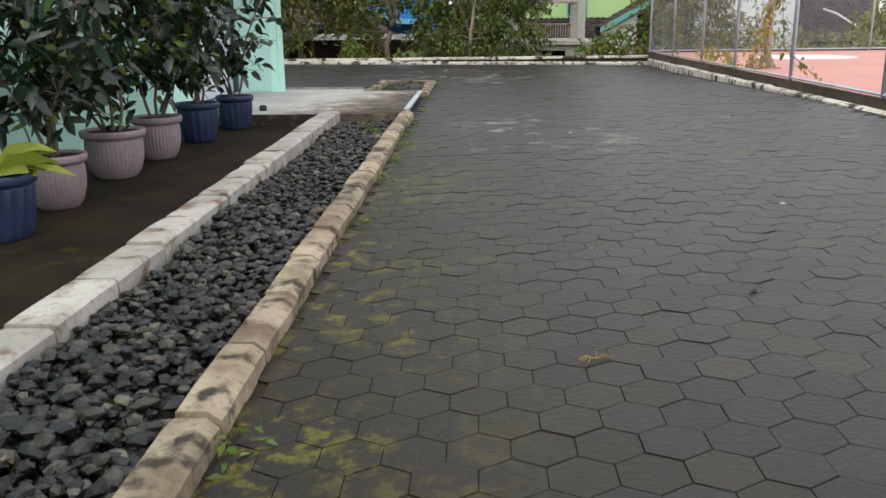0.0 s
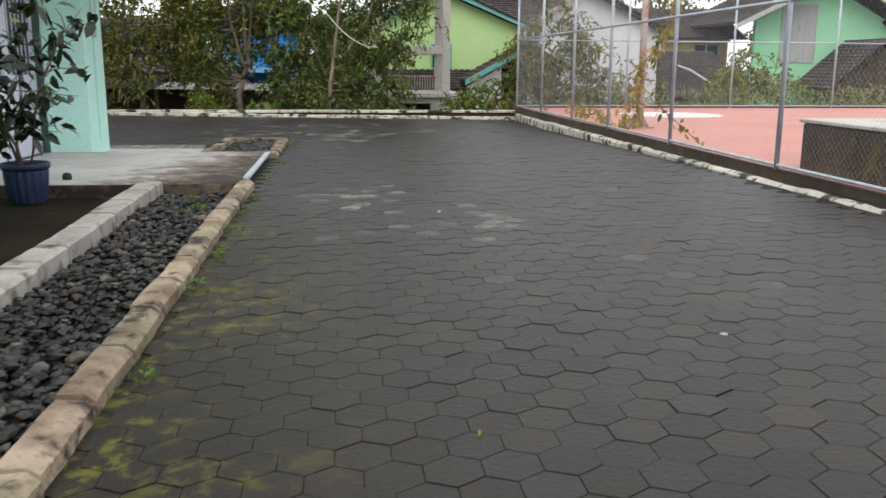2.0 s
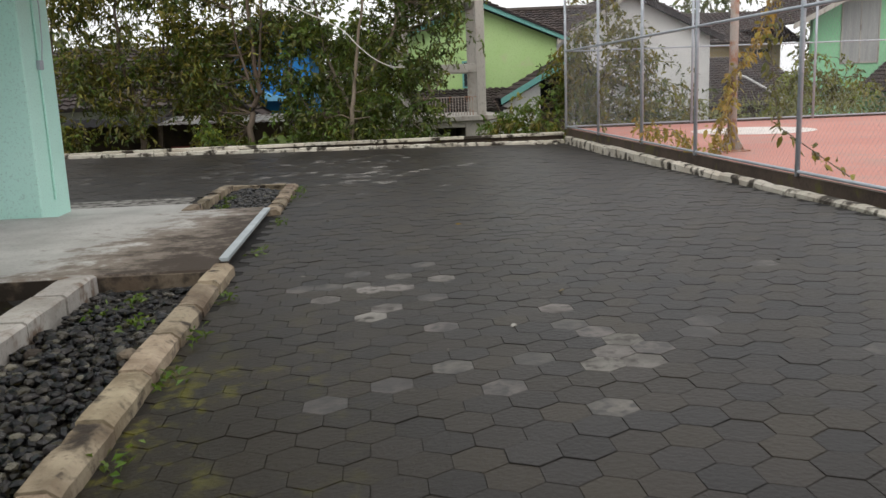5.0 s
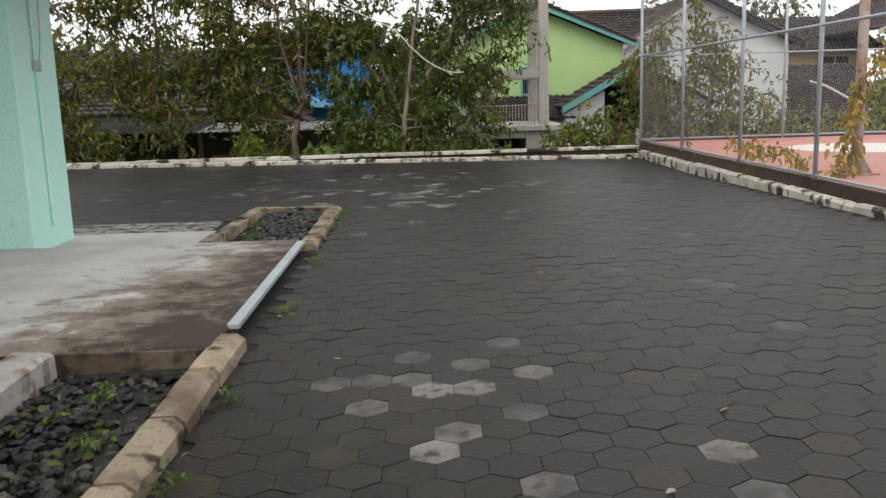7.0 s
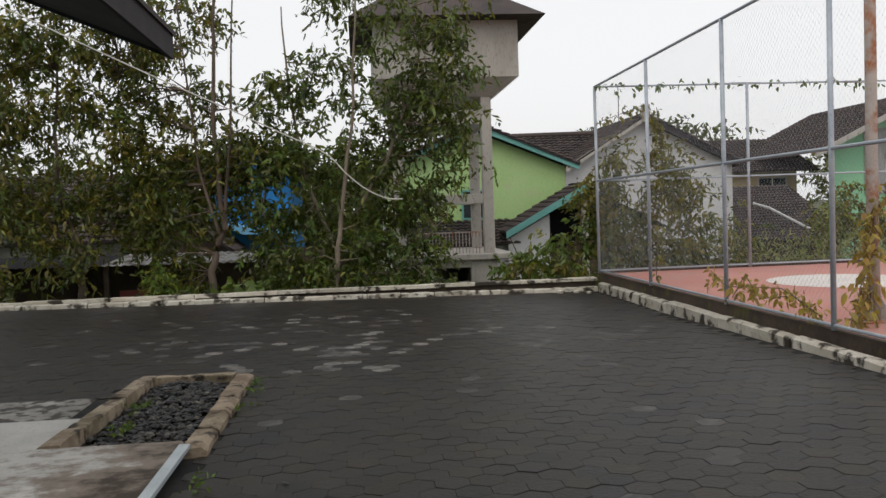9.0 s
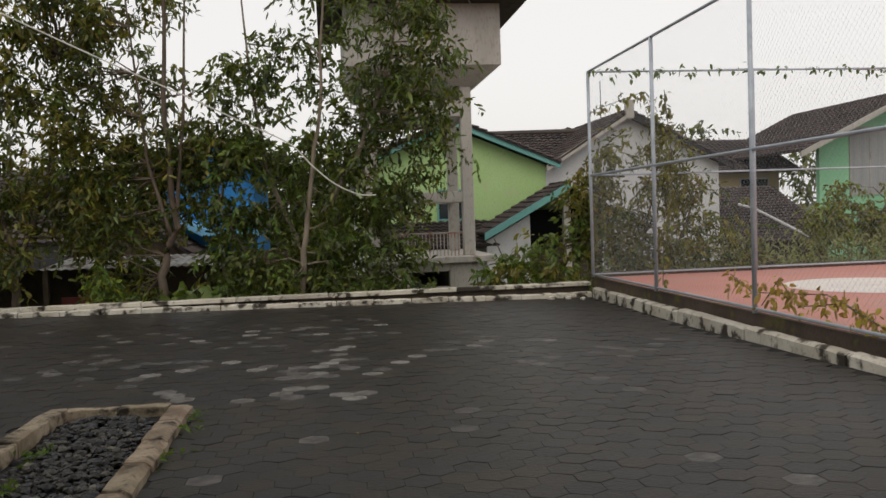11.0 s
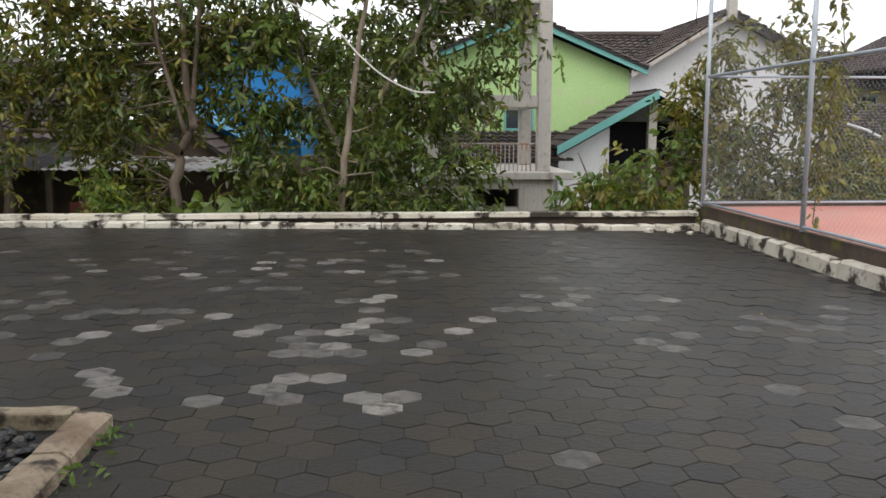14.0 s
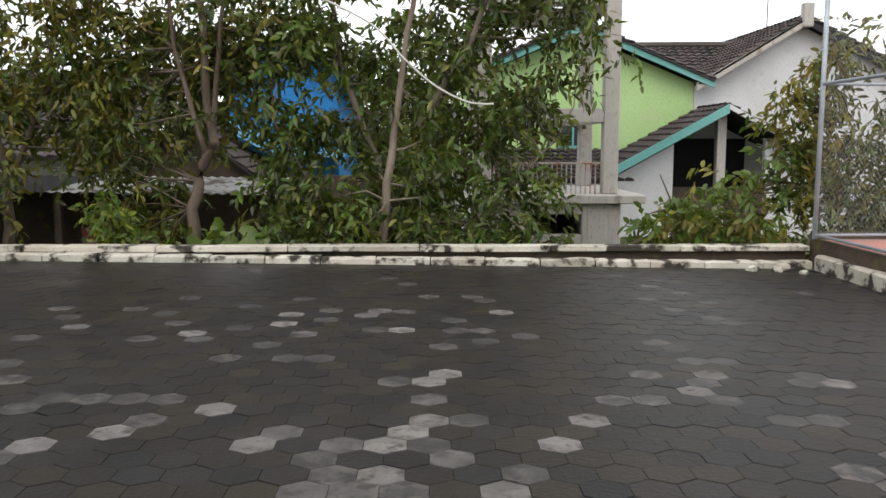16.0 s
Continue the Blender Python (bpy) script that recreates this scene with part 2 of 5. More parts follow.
M_BLACK = surface("black_rubber", (0.012, 0.012, 0.012), (0.02, 0.02, 0.02), rough=0.7, bump=0)


def leaf_mat(name, c1, c2, rough=0.45, vary=0.4, through_light=0.35):
    m = surface(name, c1, c2, scale=(1.2, 25), rough=rough, bump=0, random="island", vary=vary, spec=0.45)
    t = m.node_tree
    b, out = t.nodes["Principled BSDF"], t.nodes["Material Output"]
    tr = t.nodes.new("ShaderNodeBsdfTranslucent")
    mx = t.nodes.new("ShaderNodeMixShader")
    mx.inputs[0].default_value = through_light
    col = b.inputs["Base Color"].links[0].from_socket
    t.links.new(mixed(t, col, (0.25, 0.3, 0.03), 0.25), tr.inputs["Color"])
    t.links.new(b.outputs[0], mx.inputs[1])
    t.links.new(tr.outputs[0], mx.inputs[2])
    t.links.new(mx.outputs[0], out.inputs["Surface"])
    return m


M_LEAF_DARK = leaf_mat("dark_glossy_leaf", (0.0035, 0.0105, 0.0048), (0.0095, 0.024, 0.0098), 0.26, 0.6, 0.1)
M_LEAF_YOUNG = leaf_mat("young_yellow_leaf", (0.18, 0.22, 0.03), (0.26, 0.3, 0.04), 0.4, 0.25)
M_LEAF_FRESH = leaf_mat("fresh_green_leaf", (0.07, 0.12, 0.02), (0.12, 0.18, 0.03), 0.4, 0.35)
M_LEAF_TREE = leaf_mat("tree_leaf", (0.04, 0.062, 0.011), (0.11, 0.13, 0.022), 0.38, 0.8)
M_LEAF_OLIVE = leaf_mat("olive_leaf", (0.085, 0.083, 0.013), (0.2, 0.175, 0.028), 0.45, 0.6)
M_LEAF_YELLOW = leaf_mat("yellowing_leaf", (0.3, 0.2, 0.03), (0.4, 0.29, 0.05), 0.5, 0.4)
M_GRASS = leaf_mat("weed_grass", (0.16, 0.18, 0.06), (0.33, 0.33, 0.15), 0.6, 0.5)


# ---- mesh helpers ----
def gz(x, y):
    """Height of the yard's surface, which falls gently to the gravel bed and away to the far kerb."""
    yc = min(max(y, 0.0), 20.0)
    return max(0.0192 - 0.00403 * (yc - 12), -0.012) * (x - 1) - 0.00294 * (y - 12) - 0.00036 * (yc - 12) ** 2


def part(name, bm, material, parent=None, label="", smooth=False):
    """Links a bmesh as one mesh object, under a thing or a part if one is given."""
    me = bpy.data.meshes.new(name)
    if smooth:
        for f in bm.faces:
            f.smooth = True
    bm.to_mesh(me)
    bm.free()
    for mt in material if isinstance(material, (list, tuple)) else [material]:
        me.materials.append(mt)
    ob = new(name, me)
    if parent is not None:
        ob.parent = parent
    if label:
        ob["label"] = label
    return ob


def soup(name, verts, faces, material, parent=None, smooth=False, label=""):
    """One mesh object from arrays of corners and of faces."""
    me = bpy.data.meshes.new(name)
    me.from_pydata(np.asarray(verts).reshape(-1, 3).tolist(), [], np.asarray(faces).tolist() if isinstance(faces, np.ndarray) else faces)
    for mt in material if isinstance(material, (list, tuple)) else [material]:
        me.materials.append(mt)
    if smooth:
        me.polygons.foreach_set("use_smooth", [True] * len(me.polygons))
    me.update()
    ob = new(name, me)
    if parent is not None:
        ob.parent = parent
    if label:
        ob["label"] = label
    return ob


def empty(name, at, **tags):
    ob = new(name)
    ob.matrix_basis = at if isinstance(at, Matrix) else Matrix.Translation(at)
    return tagged(ob, **tags)


def block(bm, x0, x1, y0, y1, z0, z1, bevel=0.0, jitter=0.0, rng=None, segs=1):
    """Adds a box, with bevelled and slightly uneven edges if asked for."""
    g = bmesh.ops.create_cube(bm, size=1.0)["verts"]
    for v in g:
        v.co = ((x0 + x1) / 2 + v.co.x * (x1 - x0), (y0 + y1) / 2 + v.co.y * (y1 - y0), (z0 + z1) / 2 + v.co.z * (z1 - z0))
        if jitter:
            v.co += Vector(rng.uniform(-jitter, jitter, 3))
    if bevel:
        es = list({e for v in g for e in v.link_edges})
        bmesh.ops.bevel(bm, geom=es, offset=bevel, segments=segs, affect="EDGES", profile=0.6)
    return bm


def box(name, x0, x1, y0, y1, z0, z1, material, parent=None, bevel=0.0, label="", **k):
    return part(name, block(bmesh.new(), x0, x1, y0, y1, z0, z1, bevel, **k), material, parent, label)


def tube(bm, pts, radii, segs=8, cap=True):
    """Adds a tapered tube along a line of points."""
    pts = [Vector(p) for p in pts]
    rings = []
    for i, p in enumerate(pts):
        d = (pts[min(i + 1, len(pts) - 1)] - pts[max(i - 1, 0)]).normalized()
        a = d.orthogonal().normalized() if abs(d.z) > 0.95 else d.cross(Vector((0, 0, 1))).normalized()
        b = d.cross(a)
        r = radii[i] if isinstance(radii, (list, tuple)) else radii
        rings.append([bm.verts.new(p + (a * math.cos(k * math.tau / segs) + b * math.sin(k * math.tau / segs)) * r) for k in range(segs)])
    for u, w in zip(rings, rings[1:]):
        for k in range(segs):
            bm.faces.new((u[k], u[(k + 1) % segs], w[(k + 1) % segs], w[k]))
    if cap:
        bm.faces.new(rings[0][::-1])
        bm.faces.new(rings[-1])
    return bm


def lathe(bm, profile, segs=32, flute=0.0, flutes=0, z_from=0.0, z_to=9.0):
    """Adds a turned shape; its side may carry flutes between two heights."""
    rings = []
    for r, z in profile:
        ring = []
        for k in range(segs):
            a = k * math.tau / segs
            rr = r + (flute * math.cos(a * flutes) if flutes and z_from <= z <= z_to else 0)
            ring.append(bm.verts.new((rr * math.cos(a), rr * math.sin(a), z)))
        rings.append(ring)
    for u, w in zip(rings, rings[1:]):
        for k in range(segs):
            bm.faces.new((u[k], u[(k + 1) % segs], w[(k + 1) % segs], w[k]))
    bm.faces.new(rings[0][::-1])
    bm.faces.new(rings[-1])
    return bm


def leaves(name, at, along, length, width, material, parent, rng, droop=0.25, broad=False, label=""):
    """One mesh of folded leaves: at and along are arrays of places and directions."""
    n = len(at)
    d = along / np.linalg.norm(along, axis=1, keepdims=True)
    side = np.cross(d, rng.normal(size=(n, 3)))
    side /= np.linalg.norm(side, axis=1, keepdims=True)
    up = np.cross(side, d)
    le = (length * rng.uniform(0.65, 1.25, n))[:, None]
    wi = (width * rng.uniform(0.7, 1.2, n))[:, None]
    sag = np.array([0, 0, -1.0]) * le * droop
    if broad:
        rows = [at, at + d * le * 0.3 + side * wi * 0.42 + up * wi * 0.12, at + d * le * 0.35, at + d * le * 0.3 - side * wi * 0.42 + up * wi * 0.12,
                at + d * le * 0.7 + side * wi * 0.38 + up * wi * 0.1 + sag * 0.4, at + d * le * 0.7 + sag * 0.4 - up * wi * 0.04,
                at + d * le * 0.7 - side * wi * 0.38 + up * wi * 0.1 + sag * 0.4, at + d * le + sag]
        quads = [(0, 2, 1), (0, 3, 2), (1, 2, 5, 4), (2, 3, 6, 5), (4, 5, 7), (5, 6, 7)]
    else:
        rows = [at, at + d * le * 0.45 + side * wi * 0.5, at + d * le + sag, at + d * le * 0.45 - side * wi * 0.5 + up * wi * 0.2]
        quads = [(0, 1, 2), (0, 2, 3)]
    k = len(rows)
    verts = np.stack(rows, 1).reshape(-1, 3)
    base = np.arange(n) * k
    faces = []
    for q in quads:
        faces += (base[:, None] + np.array(q)[None]).tolist()
    ob = soup(name, verts, faces, material, parent, smooth=broad, label=label)
    if n > 1:
        ob["kind"] = "stuff"
    return ob


# ---- ground, yard and kerbs ----
def ground_sheet():
    xs = [-900, -300, -100, -40, -20, -15, -9, 0, 5, 10, 20, 34, 60, 120, 300, 900]
    ys = [-900, -300, -100, -40, -20, -12, 0, 10, 20, 24.1, 26, 30, 36, 45, 60, 120, 300, 900]
    verts = [(x, y, -0.85 - (0.25 if y > 30 else 0)) for y in ys for x in xs]
    w = len(xs)
    faces = [(j * w + i, j * w + i + 1, (j + 1) * w + i + 1, (j + 1) * w + i) for j in range(len(ys) - 1) for i in range(w - 1)]
    return tagged(soup("ground", verts, faces, M_GROUND), kind="structure", label="earth and low weeds round the yard")


ground_sheet()


def yard_base():
    """The sand bed below the pavers: its top shows only in the joints."""
    xs, ys = np.linspace(-16, 4.7, 70), np.linspace(-9, 23.83, 110)
    bm = bmesh.new()
    # the sand stands higher in some joints, and more so in the silted far half
    sunk = lambda x, y: 0.0058 + 0.006 * noise.noise(Vector((x * 1.3, y * 1.3, 5))) - 0.001 * min(1.0, max(0.0, (y - 6) / 4))
    top = [[bm.verts.new((x, y, gz(x, y) - max(0.0036, sunk(x, y)))) for x in xs] for y in ys]
    low = [[bm.verts.new((x, y, -0.9)) for x in xs] for y in ys]
    for a, b in zip(top, top[1:]):
        for i in range(len(xs) - 1):
            bm.faces.new((a[i], a[i + 1], b[i + 1], b[i]))
    for r, s, flip in ((top[0], low[0], 0), (top[-1], low[-1], 1)):
        for i in range(len(xs) - 1):
            f = (r[i], s[i], s[i + 1], r[i + 1])
            bm.faces.new(f[::-1] if flip else f)
    for c, flip in ((0, 1), (-1, 0)):
        for j in range(len(ys) - 1):
            f = (top[j][c], low[j][c], low[j + 1][c], top[j + 1][c])
            bm.faces.new(f[::-1] if flip else f)
    return tagged(part("pavement_bed", bm, M_BED), kind="structure", label="dark sand bed under the hexagonal pavers")


yard_base()


def kerb_run(name, a, b, length, width, top, foot, material, seed, label, parent_name, bevel=0.018, jitter=0.004, gap=0.016, level=None, rough=0.0, arris=0.03, side=1):
    """Kerb stones laid end to end from a to b in plan; top and foot are heights above the yard, or absolute functions of place."""
    rng = np.random.default_rng(seed)
    run = empty(parent_name, (0, 0, 0), kind="structure", label=label)
    d = Vector((b[0] - a[0], b[1] - a[1]))
    n = max(1, round(d.length / length))
    ang = math.degrees(math.atan2(d.y, d.x))
    for i in range(n):
        c = Vector(a) + d * ((i + 0.5) / n)
        z = gz(c.x, c.y) if level is None else level(c.y) - top
        h = top - foot
        bm = bmesh.new()
        L = d.length / n - gap
        # flat top, a sloping arris towards the open side, and a face that leans a little
        hw, cut = width / 2, arris
        prof = [(-hw, -h), (-hw, -0.006), (-hw + 0.008, 0.0), (hw - cut, 0.0), (hw, -cut * 0.8), (hw + 0.006, -h)]
        loops = []
        for k in range(8):
            x = -L / 2 + L * k / 7
            end = 0.004 if k in (0, 7) else 0.0
            row = []
            for py, pz in prof:
                p = Vector((x, py * side, pz - (end if pz > -h else 0)))
                p += noise.noise_vector(Vector((x * 5, py * 9, pz * 9)) + Vector((i * 7.7, seed, 0))) * rough
                chip = noise.noise(Vector((x * 11 + i * 5.3, seed * 1.7, py * 14)))
                if pz > -0.05 and chip > 0.3:
                    p.z -= (chip - 0.3) * 0.035
                row.append(bm.verts.new(p))
            loops.append(row)
        for u, v in zip(loops, loops[1:]):
            for k in range(6):
                bm.faces.new((u[k], u[(k + 1) % 6], v[(k + 1) % 6], v[k]))
        bm.faces.new(loops[0])
        bm.faces.new(loops[-1][::-1])
        bmesh.ops.recalc_face_normals(bm, faces=bm.faces)
        ob = part("kerb_stone", bm, material, run)
        ob.matrix_basis = pose(c.x + rng.normal() * 0.004, c.y, z + top + rng.normal() * 0.004, rng.normal() * 0.5, rng.normal() * 0.2, ang + rng.normal() * 0.35)
    return run


kerb_run("kerb", (-0.89, -3.0), (-0.89, 10.88), 0.6, 0.15, 0.095, -0.14, M_KERB, 3, "brown weathered kerb stones beside the gravel bed", "kerb_gravel", 0.015, 0.007, 0.018, rough=0.006, arris=0.042, side=-1)
kerb_run("kerb", (-1.79, -3.0), (-1.79, 10.5), 0.6, 0.21, 0.175, -0.14, M_WHITE_KERB, 4, "white painted kerb stones with dark joints", "kerb_white", 0.011, 0.003, 0.016, rough=0.004, arris=0.022, side=-1)
kerb_run("kerb", (-0.85, 13.8), (-0.85, 16.3), 0.5, 0.15, 0.075, -0.14, M_KERB, 5, "brown weathered kerb stones round the small bed", "kerb_small_bed_side", 0.022, 0.01, rough=0.009, arris=0.035, side=-1)
kerb_run("kerb", (-1.8, 13.95), (-1.72, 16.3), 0.45, 0.15, 0.1, -0.14, M_KERB, 6, "worn kerb stones round the small bed", "kerb_small_bed_inner", 0.022, 0.012, rough=0.011)
kerb_run("kerb", (-1.66, 16.32), (-0.93, 16.32), 0.36, 0.12, 0.075, -0.14, M_KERB, 7, "worn kerb stones closing the small bed", "kerb_small_bed_end", 0.02, 0.012, rough=0.01)
kerb_run("kerb", (-13.0, 23.73), (4.6, 23.73), 0.6, 0.16, 0.075, -0.1, M_FAR_KERB, 8, "cream kerb stones with black stained joints", "kerb_far_lower", 0.014, 0.006, 0.014, rough=0.006, arris=0.02, side=-1)
kerb_run("kerb", (4.42, 4.0), (4.645, 23.6), 1.75, 0.12, 0.2, -0.1, M_FAR_KERB, 9, "cream kerb stones along the court fence", "kerb_court", 0.014, 0.006, 0.014, lambda y: 0.135 - 0.0055 * (y - 9), 0.012)


def upper_kerb():
    rng = np.random.default_rng(12)
    run = empty("kerb_far_upper", (0, 0, 0), kind="structure", label="low cream coping behind the far kerb")
    part("wall_core", block(bmesh.new(), -13, 4.62, 23.9, 24.0, -0.9, 0.068), M_MOSS_WALL, run)
    for i in range(12):
        x0 = -13.0 + i * 1.47
        bm = block(bmesh.new(), x0, x0 + 1.462, 23.82, 24.03, 0.069, 0.14 + rng.normal() * 0.004, 0.01, 0.005, rng)
        part("coping_stone", bm, M_FAR_KERB, run)


upper_kerb()

# planting strip under the pots, and the soil in the two beds
box("planting_strip", -3.86, -1.89, -9, 10.6, -0.8, -0.085, M_SOIL)
tagged(bpy.data.objects["planting_strip"], kind="structure", label="damp bare soil strip with moss under the pots")


def bed_floor(name, x0, x1, y0, y1, z):
    return tagged(box(name, x0, x1, y0, y1, -0.8, z, M_SOIL), kind="structure", label="dark soil under the gravel")


def gravel(name, x0, x1, y0, y1, z, n, seed, label, heap=0.03):
    """Broken dark stones, lying over one another."""
    rng = np.random.default_rng(seed)
    t = (1 + 5 ** 0.5) / 2
    ico = np.array([(-1, t, 0), (1, t, 0), (-1, -t, 0), (1, -t, 0), (0, -1, t), (0, 1, t), (0, -1, -t), (0, 1, -t), (t, 0, -1), (t, 0, 1), (-t, 0, -1), (-t, 0, 1)]) / 1.9
    tri = np.array([(0, 11, 5), (0, 5, 1), (0, 1, 7), (0, 7, 10), (0, 10, 11), (1, 5, 9), (5, 11, 4), (11, 10, 2), (10, 7, 6), (7, 1, 8), (3, 9, 4), (3, 4, 2),
                    (3, 2, 6), (3, 6, 8), (3, 8, 9), (4, 9, 5), (2, 4, 11), (6, 2, 10), (8, 6, 7), (9, 8, 1)])
    v = np.repeat(ico[None], n, 0) * rng.uniform(0.82, 1.13, (n, 12, 1))
    v *= (rng.uniform(0.02, 0.04, n)[:, None] * rng.uniform(0.62, 1.25, (n, 3)))[:, None, :]
    q, _ = np.linalg.qr(rng.normal(size=(n, 3, 3)))
    v = np.einsum("nij,nkj->nki", q, v) * np.array([1.12, 1.12, 0.66])
    x, y = rng.uniform(x0, x1, n), rng.uniform(y0, y1, n)
    zz = z + rng.uniform(0.0, heap, n) + 0.02 * np.sin(x * 5 + y * 1.7)
    v += np.stack([x, y, zz], 1)[:, None, :]
    f = (np.arange(n) * 12)[:, None, None] + tri[None]
    # turn faces outwards where the random rotation mirrored them
    m = np.linalg.det(q) < 0
    f[m] = f[m][:, :, ::-1]
    return tagged(soup(name, v, f.reshape(-1, 3), M_GRAVEL), label=label, category="gravel", kind="stuff")


bed_floor("gravel_bed_floor", -1.68, -0.98, -9, 10.55, -0.13)
gravel("gravel", -1.66, -0.99, 0.5, 10.5, -0.11, 6000, 21, "dark grey broken stones in the bed between kerbs", 0.085)
bed_floor("small_bed_floor", -1.7, -0.93, 13.9, 16.25, -0.13)
gravel("gravel", -1.66, -0.96, 13.95, 16.2, -0.075, 1900, 22, "dark grey stones in the small bed", 0.07)

# ---- porch slab and building ----
porch = empty("porch_slab", (0, 0, 0), kind="structure", label="grey concrete porch slab with brown damp stains")
part("slab", block(bmesh.new(), -3.9, -0.93, 10.62, 13.92, -0.7, 0.06, 0.015), M_SLAB, porch)
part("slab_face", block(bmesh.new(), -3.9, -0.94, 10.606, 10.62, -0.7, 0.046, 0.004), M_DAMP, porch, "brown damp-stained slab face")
part("edge_trim", block(bmesh.new(), -0.94, -0.872, 11.02, 13.8, 0.035, 0.066, 0.002), M_ALU, porch, "bright metal edge strip")
part("apron", block(bmesh.new(), -12.5, -1.9, 13.93, 15.0, -0.7, 0.0, 0.01), M_SLAB, porch)
part("apron_strip", block(bmesh.new(), -12.5, -2.05, 15.01, 15.86, -0.7, -0.022, 0.012), M_APRON, porch, "rough blotched cement strip")

pil = empty("wall_pilaster", (0, 0, 0), kind="structure", label="mint green rendered wall end with corner bead")
part("pilaster", block(bmesh.new(), -3.87, -3.3, 13.93, 14.8, -0.5, 3.85, 0.012), M_MINT, pil)
w = empty("wall_building", (0, 0, 0), kind="structure", label="mint green rendered house wall behind the pots")
part("wall_panel", block(bmesh.new(), -4.1, -3.87, -9, 11.9, -0.7, 3.85), M_MINT, w)
part("lintel", block(bmesh.new(), -4.1, -3.87, 11.9, 13.93, 2.2, 3.85), M_MINT, w)
part("wall_end", block(bmesh.new(), -14, -3.87, 14.5, 14.798, -0.7, 3.85), M_MINT, w)
tagged(box("ceiling", -14, -3.87, -9, 14.5, 3.86, 3.95, M_MINT), kind="structure", label="plain roof slab of the house")
tagged(box("wall_back", -14.2, -14, -9, 14.8, -0.7, 3.85, M_MINT), kind="structure", label="plain back wall of the house")
tagged(box("wall_south", -14, -4.1, -9, -8.8, -0.7, 3.85, M_MINT), kind="structure", label="plain end wall of the house")
door = empty("door_1", (-3.99, 12.915, 0.06), kind="structure", label="pale lilac white double door, shut, with barred panes")
for k, y in enumerate((-0.505, 0.505)):
    leaf = part("door_leaf", block(bmesh.new(), -0.02, 0.03, y - 0.5, y + 0.5, 0, 1.05, 0.004), M_LILAC, door)
    part("panel", block(bmesh.new(), 0.031, 0.043, y - 0.38, y + 0.38, 0.15, 0.9, 0.005), M_LILAC, leaf)
    for y0, y1, z0, z1 in ((y - 0.5, y - 0.4, 1.05, 2.13), (y + 0.4, y + 0.5, 1.05, 2.13), (y - 0.4, y + 0.4, 2.03, 2.13)):
        part("stile", block(bmesh.new(), -0.02, 0.03, y0, y1, z0, z1, 0.003), M_LILAC, leaf)
    part("pane", block(bmesh.new(), 0.0, 0.006, y - 0.4, y + 0.4, 1.05, 2.03), M_GLASS, leaf)
    for q in range(6):
        yy = y - 0.34 + q * 0.136
        part("bar", tube(bmesh.new(), [(0.022, yy, 1.05), (0.022, yy, 2.03)], 0.008, 6), M_LILAC, leaf)
pipe = empty("drain_pipe", (0, 0, 0), label="thin mint painted conduit pipe up the wall end", category="pipe")
part("pipe", tube(bmesh.new(), [(-3.285, 14.33, 0.2), (-3.285, 14.33, 1.5), (-3.285, 14.33, 2.9)], 0.014), M_MINT, pipe)
part("junction_box", block(bmesh.new(), -3.3, -3.255, 14.28, 14.38, 1.62, 1.72, 0.008), M_STEEL, pipe, "grey plastic junction box")
part("loop_cable", tube(bmesh.new(), [(-3.28, 14.4, 2.9), (-3.27, 14.48, 2.3), (-3.27, 14.44, 1.9), (-3.27, 14.37, 1.7)], 0.006, 6), M_STEEL, pipe)
roof = empty("porch_roof", (0, 0, 0), kind="structure", label="dark overhanging pitched eave of the porch")


def eave_board(x0, z0, x1, z1, y0, y1, depth):
    bm = bmesh.new()
    f = [bm.verts.new((x, y0, z)) for x, z in ((x0, z0), (x1, z1), (x1, z1 + depth), (x0, z0 + depth))]
    g = [bm.verts.new((x, y1, z)) for x, z in ((x0, z0), (x1, z1), (x1, z1 + depth), (x0, z0 + depth))]
    bm.faces.new(f[::-1])
    bm.faces.new(g)
    for i in range(4):
        bm.faces.new((f[i], f[(i + 1) % 4], g[(i + 1) % 4], g[i]))
    bmesh.ops.recalc_face_normals(bm, faces=bm.faces)
    return bm


part("soffit", eave_board(-6.0, 4.85, -1.25, 2.84, 11.6, 15.6, 0.06), M_BROWN_ROOF, roof)
part("fascia", block(bmesh.new(), -1.25, -1.22, 11.6, 15.63, 2.8, 3.02), M_BROWN_ROOF, roof)
part("gable_board", eave_board(-6.0, 4.82, -1.25, 2.81, 15.6, 15.63, 0.22), M_BROWN_ROOF, roof)
part("roof_sheet", eave_board(-6.0, 5.02, -1.2, 2.99, 11.55, 15.66, 0.04), M_TILE, roof)
stopper = empty("door_stop", (-2.75, 10.95, 0.06), label="small black rubber stopper on the slab", category="stopper")
part("stopper_body", lathe(bmesh.new(), [(0.045, 0), (0.05, 0.02), (0.045, 0.055), (0.03, 0.07)], 14), M_BLACK, stopper, smooth=True)

# ---- court beyond the fence ----
tagged(box("court_floor", 4.72, 26, -9, 23.9, -0.9, 0.2, M_COURT), kind="structure", label="faded red painted sports court")
tagged(box("court_edge", 4.69, 4.76, -9, 23.92, -0.9, 0.215, M_MOSS_WALL), kind="structure", label="dark mossy concrete edge under the fence")
tagged(box("court_back_edge", 4.74, 26, 23.9, 24.06, -0.9, 0.27, M_MOSS_WALL), kind="structure", label="dark concrete edge at the back of the court")


